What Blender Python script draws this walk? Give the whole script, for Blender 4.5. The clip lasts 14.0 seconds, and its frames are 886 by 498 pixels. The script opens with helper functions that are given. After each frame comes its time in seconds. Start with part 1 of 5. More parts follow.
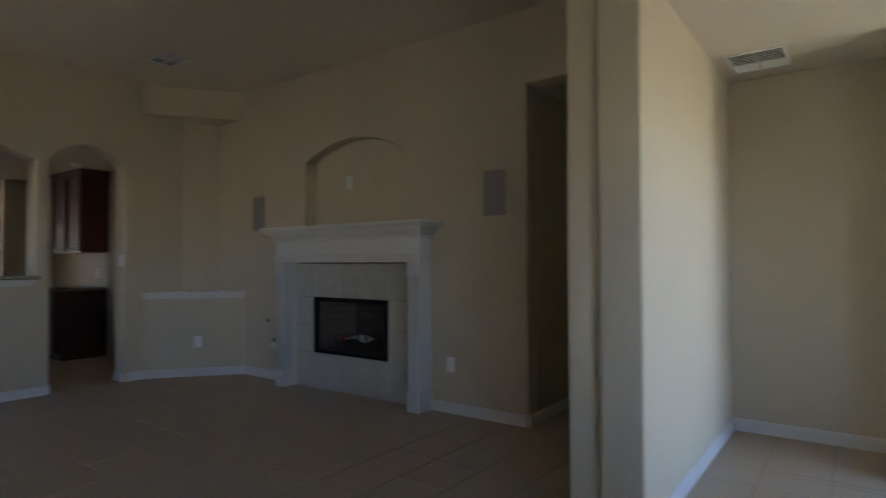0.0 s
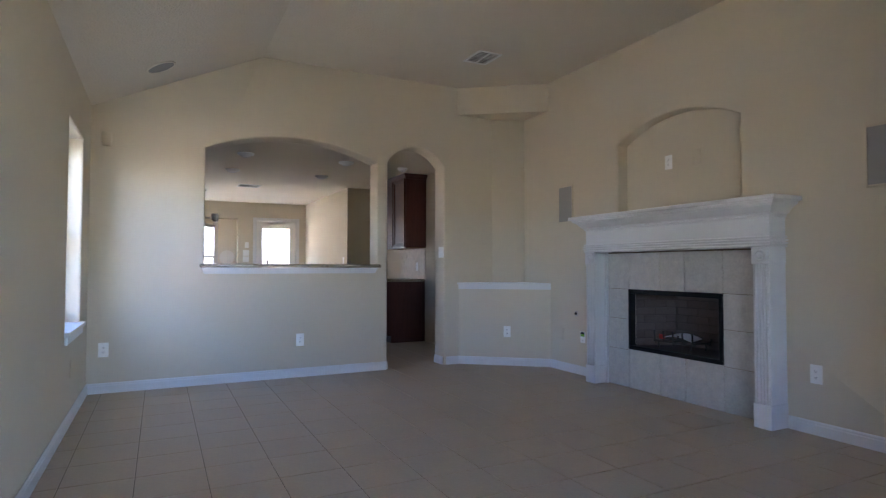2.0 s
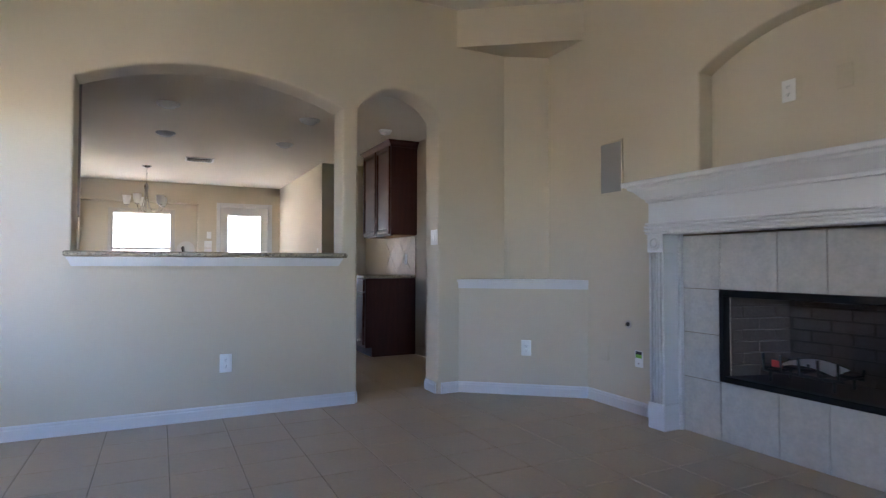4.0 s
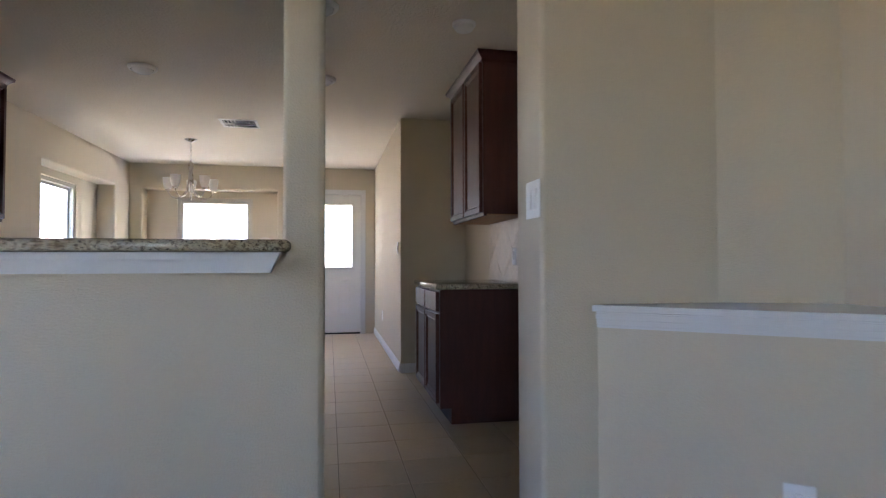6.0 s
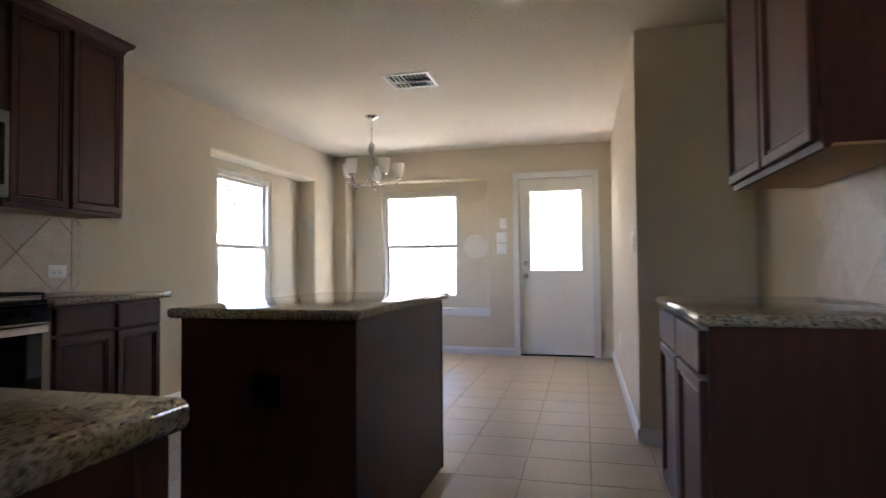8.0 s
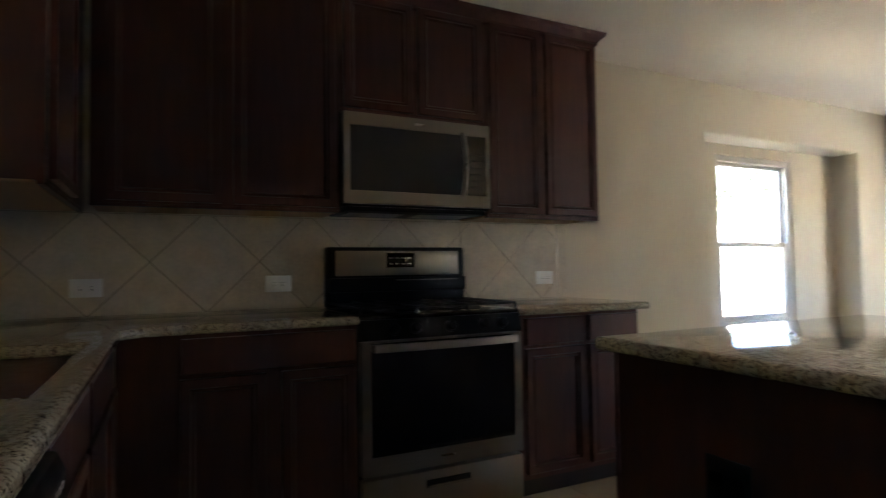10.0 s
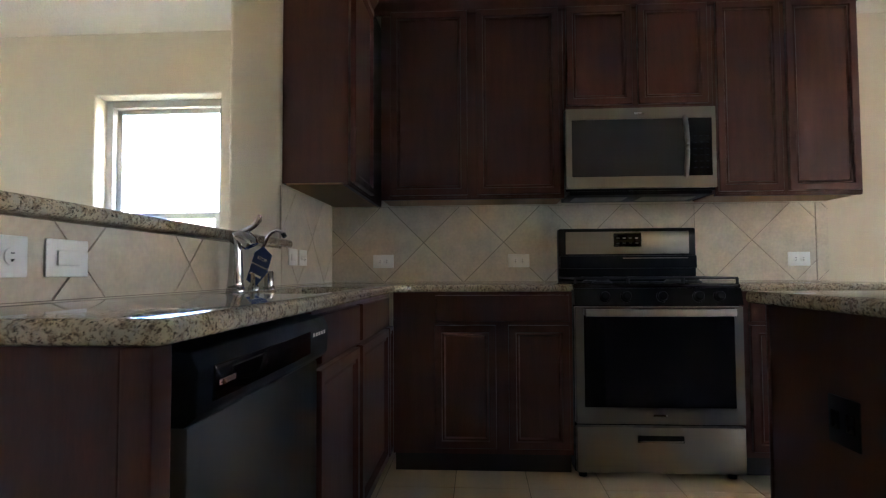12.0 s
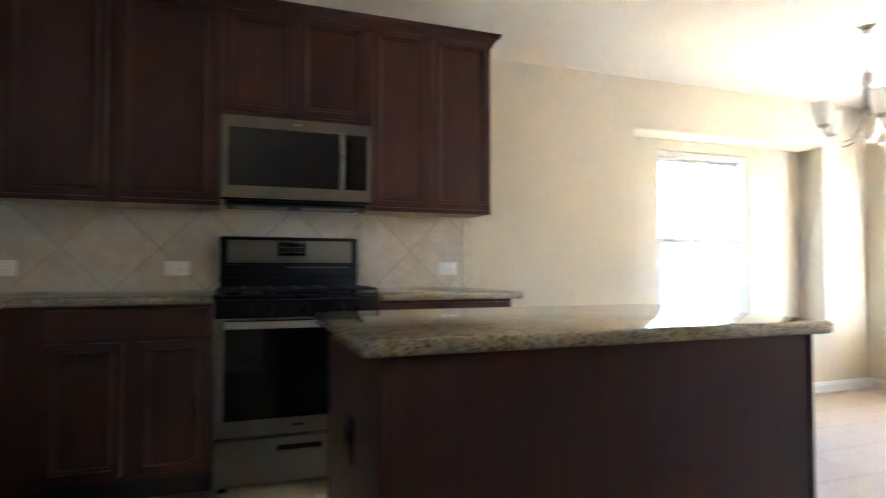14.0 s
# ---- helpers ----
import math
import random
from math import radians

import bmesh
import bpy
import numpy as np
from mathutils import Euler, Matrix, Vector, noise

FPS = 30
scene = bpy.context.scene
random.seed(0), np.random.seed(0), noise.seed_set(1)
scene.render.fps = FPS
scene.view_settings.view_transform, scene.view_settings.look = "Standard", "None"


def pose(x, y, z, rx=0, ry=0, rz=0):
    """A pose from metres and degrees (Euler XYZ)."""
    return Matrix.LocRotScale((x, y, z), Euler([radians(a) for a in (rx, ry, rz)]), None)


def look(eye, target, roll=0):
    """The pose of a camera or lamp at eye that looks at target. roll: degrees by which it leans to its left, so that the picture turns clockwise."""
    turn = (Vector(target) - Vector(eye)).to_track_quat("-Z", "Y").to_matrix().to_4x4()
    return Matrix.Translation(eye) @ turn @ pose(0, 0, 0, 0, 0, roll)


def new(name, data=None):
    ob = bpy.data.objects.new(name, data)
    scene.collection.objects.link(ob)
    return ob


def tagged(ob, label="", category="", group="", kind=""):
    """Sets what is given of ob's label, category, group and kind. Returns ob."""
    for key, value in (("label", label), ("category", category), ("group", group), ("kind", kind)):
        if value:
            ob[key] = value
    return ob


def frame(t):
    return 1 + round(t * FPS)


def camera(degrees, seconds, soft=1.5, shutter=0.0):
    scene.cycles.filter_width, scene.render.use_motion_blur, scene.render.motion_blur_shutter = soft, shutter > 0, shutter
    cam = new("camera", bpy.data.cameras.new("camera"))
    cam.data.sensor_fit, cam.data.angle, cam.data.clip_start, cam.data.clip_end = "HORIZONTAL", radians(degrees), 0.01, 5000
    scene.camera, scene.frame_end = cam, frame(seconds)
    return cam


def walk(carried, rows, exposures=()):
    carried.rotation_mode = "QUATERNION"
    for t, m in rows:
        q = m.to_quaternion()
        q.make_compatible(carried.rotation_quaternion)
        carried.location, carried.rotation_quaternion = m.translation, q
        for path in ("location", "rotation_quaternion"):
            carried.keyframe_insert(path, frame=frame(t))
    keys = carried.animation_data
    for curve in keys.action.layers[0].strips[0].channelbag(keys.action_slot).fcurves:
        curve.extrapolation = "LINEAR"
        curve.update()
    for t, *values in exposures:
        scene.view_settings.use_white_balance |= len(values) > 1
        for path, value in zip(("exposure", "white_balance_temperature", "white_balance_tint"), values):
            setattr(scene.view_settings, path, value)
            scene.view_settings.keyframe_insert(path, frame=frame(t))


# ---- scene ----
cam = camera(75.8, 14.0, soft=1.2, shutter=0.35)
PATH = [
    (0, (-2.152, -6.203, 1.240), (-0.542, -5.017, 1.284), -0.2),
    (0.5, (-2.294, -6.144, 1.197), (-0.967, -4.649, 1.258), -0.2),
    (1, (-2.334, -6.061, 1.163), (-1.189, -4.423, 1.228), -0.1),
    (1.5, (-2.280, -5.912, 1.127), (-1.298, -4.170, 1.191), 0.0),
    (2, (-2.207, -5.738, 1.095), (-1.316, -3.949, 1.158), 0.1),
    (2.5, (-2.095, -5.505, 1.063), (-1.242, -3.697, 1.127), 0.2),
    (3, (-1.921, -5.147, 1.048), (-1.028, -3.359, 1.109), 0.2),
    (3.2, (-1.840, -4.952, 1.042), (-0.896, -3.189, 1.101), 0.2),
    (5.3, (-0.382, -2.608, 1.054), (0.256, -0.713, 1.099), -0.1),
    (5.5, (-0.259, -2.338, 1.048), (0.324, -0.425, 1.096), -0.1),
    (6, (-0.002, -1.714, 1.055), (0.391, 0.246, 1.103), -0.1),
    (6.5, (0.217, -1.132, 1.047), (0.451, 0.854, 1.091), -0.4),
    (7, (0.354, -0.608, 1.047), (0.349, 1.391, 1.097), -0.3),
    (7.2, (0.380, -0.426, 1.046), (0.301, 1.571, 1.099), -0.3),
    (9.3, (0.229, 0.723, 1.086), (-1.138, 2.182, 1.140), -0.7),
    (9.5, (0.187, 0.757, 1.090), (-1.310, 2.082, 1.143), -0.7),
    (10, (0.142, 0.857, 1.101), (-1.652, 1.738, 1.171), -0.8),
    (10.5, (0.181, 0.961, 1.087), (-1.775, 1.369, 1.181), -0.7),
    (11, (0.308, 1.057, 1.080), (-1.690, 1.085, 1.160), -0.5),
    (11.5, (0.494, 1.157, 1.017), (-1.499, 1.013, 1.099), -0.3),
    (12, (0.648, 1.124, 0.970), (-1.347, 1.000, 1.054), -0.3),
    (12.5, (0.749, 1.175, 0.961), (-1.245, 1.053, 1.052), -0.2),
    (13, (0.798, 1.330, 0.994), (-1.199, 1.258, 1.072), -0.2),
    (13.5, (0.775, 1.514, 0.997), (-1.217, 1.671, 1.081), 0.0),
    (14, (0.728, 1.677, 1.055), (-1.153, 2.353, 1.115), 0.1),
]
EXPOSURES = [(0.0, 3.28, 6050, 23), (0.5, 3.74, 5720, 25), (1.5, 4.46, 5530, 27), (3.0, 4.86, 5580, 27), (5.3, 4.74, 5680, 27), (7.2, 4.74, 5830, 27), (9.3, 4.6, 5910, 21), (10.0, 4.9, 5910, 21), (10.5, 5.2, 5910, 21), (11.0, 5.4, 5760, 21), (11.5, 5.77, 5760, 21), (12.5, 6.5, 5510, 21), (13.0, 6.82, 5480, 20), (13.5, 6.78, 5430, 19), (14.0, 6.32, 5610, 20)]
walk(cam, [(t, look(eye, target, roll)) for t, eye, target, roll in PATH], EXPOSURES)

# ---- daylight ----
world = bpy.data.worlds.new("sky")
scene.world = world
world.use_nodes = True
wn = world.node_tree.nodes
sky = wn.new("ShaderNodeTexSky")
sky.sky_type = "NISHITA"
sky.sun_disc = False
sky.sun_elevation = radians(50)
sky.sun_rotation = radians(59)
sky.ozone_density = 4.0
sky.dust_density = 0.4
wn["Background"].inputs[1].default_value = 0.15
world.node_tree.links.new(sky.outputs[0], wn["Background"].inputs[0])
sun_data = bpy.data.lights.new("sun", "SUN")
sun_data.energy = 5.0
sun_data.angle = radians(0.5)
sun_data.color = (1.0, 0.95, 0.88)
sun = new("sun", sun_data)
sun.matrix_world = look((0, 0, 0), (-0.55, -0.33, -0.77))


# ---- materials ----
def material(name, base, rough=0.6, metal=0.0, vary=0.12, scale=6.0, fine=90.0, bump=0.05, bump_scale=None, second=None, stretch=(1, 1, 1), coat=0.0, island=0.0, spec=0.5):
    m = bpy.data.materials.new(name)
    m.use_nodes = True
    nt = m.node_tree
    b = nt.nodes["Principled BSDF"]
    tc = nt.nodes.new("ShaderNodeTexCoord")
    mp = nt.nodes.new("ShaderNodeMapping")
    mp.inputs["Scale"].default_value = stretch
    nt.links.new(tc.outputs["Object"], mp.inputs["Vector"])
    n1 = nt.nodes.new("ShaderNodeTexNoise")
    n1.inputs["Scale"].default_value = scale
    n1.inputs["Detail"].default_value = 5
    n2 = nt.nodes.new("ShaderNodeTexNoise")
    n2.inputs["Scale"].default_value = fine
    n2.inputs["Detail"].default_value = 3
    for n in (n1, n2):
        nt.links.new(mp.outputs[0], n.inputs["Vector"])
    add = nt.nodes.new("ShaderNodeMath")
    add.operation = "MULTIPLY_ADD"
    add.inputs[1].default_value = 0.45
    nt.links.new(n2.outputs["Fac"], add.inputs[0])
    half = nt.nodes.new("ShaderNodeMath")
    half.operation = "MULTIPLY"
    half.inputs[1].default_value = 0.55
    nt.links.new(n1.outputs["Fac"], half.inputs[0])
    nt.links.new(half.outputs[0], add.inputs[2])
    last = add.outputs[0]
    if island:
        info = nt.nodes.new("ShaderNodeObjectInfo")
        geo = nt.nodes.new("ShaderNodeNewGeometry")
        s = nt.nodes.new("ShaderNodeMath")
        s.operation = "ADD"
        nt.links.new(info.outputs["Random"], s.inputs[0])
        nt.links.new(geo.outputs["Random Per Island"], s.inputs[1])
        fr = nt.nodes.new("ShaderNodeMath")
        fr.operation = "FRACT"
        nt.links.new(s.outputs[0], fr.inputs[0])
        t = nt.nodes.new("ShaderNodeMath")
        t.operation = "MULTIPLY_ADD"
        t.inputs[1].default_value = island
        nt.links.new(fr.outputs[0], t.inputs[0])
        nt.links.new(last, t.inputs[2])
        last = t.outputs[0]
    ramp = nt.nodes.new("ShaderNodeValToRGB")
    lo = second or tuple(c * (1 - vary) for c in base)
    hi = base if second else tuple(min(1, c * (1 + vary)) for c in base)
    ramp.color_ramp.elements[0].position = 0.3
    ramp.color_ramp.elements[1].position = 0.7 + island
    ramp.color_ramp.elements[0].color = (*lo, 1)
    ramp.color_ramp.elements[1].color = (*hi, 1)
    nt.links.new(last, ramp.inputs[0])
    nt.links.new(ramp.outputs[0], b.inputs["Base Color"])
    rr = nt.nodes.new("ShaderNodeMapRange")
    rr.inputs["To Min"].default_value = max(0.02, rough * 0.8)
    rr.inputs["To Max"].default_value = min(1, rough * 1.2)
    nt.links.new(n1.outputs["Fac"], rr.inputs["Value"])
    nt.links.new(rr.outputs[0], b.inputs["Roughness"])
    b.inputs["Metallic"].default_value = metal
    b.inputs["Coat Weight"].default_value = coat
    b.inputs["Coat Roughness"].default_value = 0.15
    b.inputs["Specular IOR Level"].default_value = spec
    if bump:
        n3 = n2
        if bump_scale:
            n3 = nt.nodes.new("ShaderNodeTexNoise")
            n3.inputs["Scale"].default_value = bump_scale
            n3.inputs["Detail"].default_value = 4
            nt.links.new(mp.outputs[0], n3.inputs["Vector"])
        bp = nt.nodes.new("ShaderNodeBump")
        bp.inputs["Strength"].default_value = bump
        bp.inputs["Distance"].default_value = 0.01
        nt.links.new(n3.outputs["Fac"], bp.inputs["Height"])
        nt.links.new(bp.outputs[0], b.inputs["Normal"])
    return m


def granite_material():
    m = material("granite", (0.47, 0.405, 0.285), rough=0.055, vary=0.2, scale=14, fine=60, bump=0.0)
    nt = m.node_tree
    b = nt.nodes["Principled BSDF"]
    ramp = [n for n in nt.nodes if n.type == "VALTORGB"][0]
    tc = [n for n in nt.nodes if n.type == "TEX_COORD"][0]
    prev = ramp.outputs[0]
    for scale, lo, hi, col in ((60, 0.50, 0.60, (0.27, 0.215, 0.145)), (95, 0.565, 0.63, (0.12, 0.094, 0.07)), (170, 0.55, 0.61, (0.14, 0.105, 0.07)), (40, 0.57, 0.66, (0.41, 0.37, 0.29)), (120, 0.60, 0.64, (0.03, 0.026, 0.023))):
        n = nt.nodes.new("ShaderNodeTexNoise")
        n.inputs["Scale"].default_value = scale
        n.inputs["Detail"].default_value = 4
        n.inputs["Roughness"].default_value = 0.65
        nt.links.new(tc.outputs["Object"], n.inputs["Vector"])
        r = nt.nodes.new("ShaderNodeMapRange")
        r.inputs["From Min"].default_value = lo
        r.inputs["From Max"].default_value = hi
        nt.links.new(n.outputs["Fac"], r.inputs["Value"])
        mix = nt.nodes.new("ShaderNodeMix")
        mix.data_type = "RGBA"
        nt.links.new(r.outputs[0], mix.inputs[0])
        nt.links.new(prev, mix.inputs[6])
        mix.inputs[7].default_value = (*col, 1)
        prev = mix.outputs[2]
    nt.links.new(prev, b.inputs["Base Color"])
    return m


def glass_material(name, tint=(0.95, 0.97, 0.96), gloss=0.08):
    m = bpy.data.materials.new(name)
    m.use_nodes = True
    nt = m.node_tree
    out = nt.nodes["Material Output"]
    tr = nt.nodes.new("ShaderNodeBsdfTransparent")
    tr.inputs[0].default_value = (*tint, 1)
    gl = nt.nodes.new("ShaderNodeBsdfGlossy")
    gl.inputs["Roughness"].default_value = 0.02
    mix = nt.nodes.new("ShaderNodeMixShader")
    mix.inputs[0].default_value = gloss
    nt.links.new(tr.outputs[0], mix.inputs[1])
    nt.links.new(gl.outputs[0], mix.inputs[2])
    nt.links.new(mix.outputs[0], out.inputs[0])
    return m


PAINT = material("wall_paint", (0.615, 0.54, 0.405), rough=0.72, vary=0.035, scale=1.3, fine=150, bump=0.24, bump_scale=170, spec=0.3)
CEIL = material("ceiling_paint", (0.73, 0.66, 0.54), rough=0.9, vary=0.03, scale=2, fine=120, bump=0.6, bump_scale=55, spec=0.2)
TRIM = material("white_trim", (0.68, 0.67, 0.655), rough=0.35, vary=0.02, scale=3, fine=80, bump=0.02)
DOORP = material("door_paint", (0.80, 0.78, 0.73), rough=0.4, vary=0.02, scale=3, fine=80, bump=0.03)
TILE = material("floor_tile", (0.455, 0.36, 0.25), rough=0.45, vary=0.1, scale=5, fine=45, bump=0.06, bump_scale=25, island=0.12)
GROUT = material("grout", (0.19, 0.15, 0.108), rough=0.9, vary=0.1, scale=8, fine=200, bump=0.2)
SPLASH = material("backsplash_tile", (0.60, 0.515, 0.39), rough=0.45, vary=0.2, scale=13, fine=60, bump=0.1, island=0.14)
SGROUT = material("backsplash_grout", (0.27, 0.225, 0.17), rough=0.9, vary=0.06, bump=0.1)
HEARTH = material("hearth_tile", (0.47, 0.45, 0.395), rough=0.5, vary=0.17, scale=16, fine=55, bump=0.12, island=0.12)
CHERRY = material("cherry_cabinet", (0.092, 0.0325, 0.023), second=(0.060, 0.021, 0.015), rough=0.4, scale=5, fine=60, bump=0.03, stretch=(6, 6, 0.6), spec=0.28)
CABIN = material("cabinet_underside", (0.42, 0.25, 0.13), rough=0.6, vary=0.12, scale=4, fine=50, bump=0.03)
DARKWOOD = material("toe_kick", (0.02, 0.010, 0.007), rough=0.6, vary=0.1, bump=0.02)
GRANITE = granite_material()
STEEL = material("stainless_steel", (0.235, 0.207, 0.168), rough=0.38, metal=1.0, vary=0.05, scale=3, fine=120, bump=0.02, stretch=(1, 0.15, 12))
# darker copy of the range's steel: the door's dim reflections put into colour
DWSTEEL = material("dim_reflection_steel", (0.125, 0.106, 0.087), rough=0.36, metal=1.0, vary=0.05, scale=3, fine=120, bump=0.02, stretch=(12, 1, 0.15))
MWGLASS = material("microwave_glass", (0.035, 0.033, 0.030), rough=0.12, vary=0.06, scale=4, bump=0)
SINKSTEEL = material("satin_steel", (0.55, 0.52, 0.47), rough=0.42, metal=1.0, vary=0.05, scale=6, fine=150, bump=0.01)
HANDLE = material("polished_handle", (0.66, 0.60, 0.52), rough=0.32, metal=1.0, vary=0.04, scale=6, fine=150, bump=0.01)
CHROME = material("chrome", (0.58, 0.58, 0.59), rough=0.08, metal=1.0, vary=0.02, bump=0)
NICKEL = material("brushed_nickel", (0.50, 0.46, 0.41), rough=0.28, metal=1.0, vary=0.06, scale=20, fine=200, bump=0.02)
BLACK = material("black_plastic", (0.009, 0.009, 0.010), rough=0.42, vary=0.1, scale=12, fine=150, bump=0.03, spec=0.12)
BLACKGLASS = material("black_glass", (0.006, 0.006, 0.007), rough=0.05, vary=0.1, bump=0)
IRON = material("cast_iron", (0.018, 0.017, 0.017), rough=0.55, vary=0.2, scale=30, fine=200, bump=0.15)
PLASTIC = material("white_plastic", (0.84, 0.83, 0.79), rough=0.35, vary=0.02, bump=0)
SLOT = material("dark_slot", (0.03, 0.03, 0.03), rough=0.8, vary=0.1, bump=0)
MESHG = material("speaker_grille", (0.31, 0.295, 0.27), rough=0.7, vary=0.12, scale=300, fine=700, bump=0.3, bump_scale=600)
VENTP = material("vent_paint", (0.82, 0.80, 0.76), rough=0.45, vary=0.03, bump=0.02)
BRICK = material("firebrick", (0.105, 0.085, 0.072), rough=0.9, vary=0.25, scale=8, fine=60, bump=0.3, island=0.2)
MORTAR = material("firebox_mortar", (0.078, 0.064, 0.056), rough=0.95, vary=0.2, bump=0.3)
PAPER = material("paper", (0.80, 0.80, 0.82), rough=0.7, vary=0.04, bump=0.02)
REDP = material("red_print", (0.45, 0.04, 0.04), rough=0.6, vary=0.1, bump=0.0)
BLUEP = material("blue_print", (0.03, 0.07, 0.25), rough=0.4, vary=0.1, bump=0.0)
GREENP = material("green_print", (0.20, 0.45, 0.05), rough=0.6, vary=0.1, bump=0.0)
FROST = material("frosted_glass", (0.90, 0.88, 0.84), rough=0.3, vary=0.03, bump=0.0)


def let_light_through(m, share, tint):
    """Mixes a translucent shader into a thin, milky surface."""
    nt = m.node_tree
    tr = nt.nodes.new("ShaderNodeBsdfTranslucent")
    tr.inputs[0].default_value = (*tint, 1)
    mix = nt.nodes.new("ShaderNodeMixShader")
    mix.inputs[0].default_value = share
    nt.links.new(nt.nodes["Principled BSDF"].outputs[0], mix.inputs[1])
    nt.links.new(tr.outputs[0], mix.inputs[2])
    nt.links.new(mix.outputs[0], nt.nodes["Material Output"].inputs[0])


let_light_through(FROST, 0.6, (0.95, 0.93, 0.89))
LENS = material("milky_lens", (0.88, 0.87, 0.84), rough=0.25, vary=0.02, bump=0.0)
ALU = material("window_vinyl", (0.55, 0.51, 0.44), rough=0.45, vary=0.04, bump=0.02)
PANE = glass_material("window_glass")
GRASS = material("dry_lawn", (0.38, 0.33, 0.20), rough=0.95, vary=0.35, scale=1.5, fine=40, bump=0.5)
FENCEW = material("cedar_fence", (0.50, 0.42, 0.33), rough=0.85, vary=0.2, scale=3, fine=40, bump=0.2, stretch=(4, 4, 0.5), island=0.1)
STUCCO = material("pale_siding", (0.74, 0.70, 0.62), rough=0.85, vary=0.06, scale=2, fine=60, bump=0.2)
SHINGLE = material("roof_shingle", (0.16, 0.14, 0.13), rough=0.95, vary=0.25, scale=5, fine=60, bump=0.4)
CONCRETE = material("patio_concrete", (0.60, 0.57, 0.52), rough=0.9, vary=0.12, scale=3, fine=70, bump=0.2)
LEAF = material("leaf", (0.07, 0.11, 0.03), rough=0.6, vary=0.4, scale=8, fine=30, bump=0.0)
# sky glare is put into the grey of the neighbour's window glass
FARGLASS = material("glare_grey_glass", (0.30, 0.34, 0.38), rough=0.25, vary=0.1, bump=0)
BARK = material("bark", (0.12, 0.09, 0.06), rough=0.95, vary=0.3, scale=9, fine=50, bump=0.5)


# ---- mesh helpers ----
def box(bm, x0, x1, y0, y1, z0, z1, bevel=0.0, m=None, seg=2):
    x0, x1 = sorted((x0, x1))
    y0, y1 = sorted((y0, y1))
    z0, z1 = sorted((z0, z1))
    vs = [bm.verts.new((x, y, z)) for x in (x0, x1) for y in (y0, y1) for z in (z0, z1)]
    fs = [bm.faces.new([vs[i] for i in q]) for q in ((0, 1, 3, 2), (4, 6, 7, 5), (0, 4, 5, 1), (2, 3, 7, 6), (0, 2, 6, 4), (1, 5, 7, 3))]
    if bevel:
        es = list({e for f in fs for e in f.edges})
        r = bmesh.ops.bevel(bm, geom=es, offset=bevel, segments=seg, profile=0.5, affect="EDGES")
        vs = list({v for f in r["faces"] for v in f.verts} | {v for v in vs if v.is_valid})
    if m is not None:
        bmesh.ops.transform(bm, matrix=m, verts=vs)
    return vs


def prism(bm, loop, axis, a, b):
    """A closed loop of 2D points pushed along an axis from a to b."""
    def at(p, k):
        return {"x": (k, p[0], p[1]), "y": (p[0], k, p[1]), "z": (p[0], p[1], k)}[axis]
    lo = [bm.verts.new(at(p, a)) for p in loop]
    hi = [bm.verts.new(at(p, b)) for p in loop]
    n = len(loop)
    bm.faces.new(lo)
    bm.faces.new(hi[::-1])
    for i in range(n):
        bm.faces.new((lo[i], hi[i], hi[(i + 1) % n], lo[(i + 1) % n]))
    return lo + hi


def lathe(bm, profile, centre, axis="z", seg=24, caps=True):
    rings = []
    for r, h in profile:
        ring = []
        for i in range(seg):
            a = 2 * math.pi * i / seg
            c, s = r * math.cos(a), r * math.sin(a)
            p = {"z": (c, s, h), "x": (h, c, s), "y": (c, h, s)}[axis]
            ring.append(bm.verts.new(Vector(p) + Vector(centre)))
        rings.append(ring)
    for a, b in zip(rings, rings[1:]):
        for i in range(seg):
            bm.faces.new((a[i], a[(i + 1) % seg], b[(i + 1) % seg], b[i]))
    if caps:
        bm.faces.new(rings[0][::-1])
        bm.faces.new(rings[-1])
    return [v for r in rings for v in r]


def tube(bm, pts, r, seg=10, close=False):
    pts = [Vector(p) for p in pts]
    rings = []
    for i, p in enumerate(pts):
        if close:
            d = pts[(i + 1) % len(pts)] - pts[i - 1]
        else:
            d = pts[min(i + 1, len(pts) - 1)] - pts[max(i - 1, 0)]
        q = d.to_track_quat("Z", "Y")
        rr = r[i] if isinstance(r, (list, tuple)) else r
        rings.append([bm.verts.new(p + q @ Vector((rr * math.cos(2 * math.pi * k / seg), rr * math.sin(2 * math.pi * k / seg), 0))) for k in range(seg)])
    pairs = list(zip(rings, rings[1:])) + ([(rings[-1], rings[0])] if close else [])
    for a, b in pairs:
        for k in range(seg):
            bm.faces.new((a[k], a[(k + 1) % seg], b[(k + 1) % seg], b[k]))
    if not close:
        bm.faces.new(rings[0][::-1])
        bm.faces.new(rings[-1])


def turn(bm, m):
    bmesh.ops.transform(bm, matrix=m, verts=bm.verts[:])
    return bm


def root_of(ob):
    while ob.parent:
        ob = ob.parent
    return ob


def mesh_of(bm, name, mat, smooth=False):
    bmesh.ops.recalc_face_normals(bm, faces=bm.faces[:])
    me = bpy.data.meshes.new(name)
    bm.to_mesh(me)
    bm.free()
    me.materials.append(mat)
    if smooth:
        me.polygons.foreach_set("use_smooth", [True] * len(me.polygons))
        me.set_sharp_from_angle(angle=radians(38))
    return me


def thing(name, loc, label, category, group="", kind=""):
    ob = new(name)
    ob.location = loc
    ob.empty_display_size = 0.1
    return tagged(ob, label, category, group, kind)


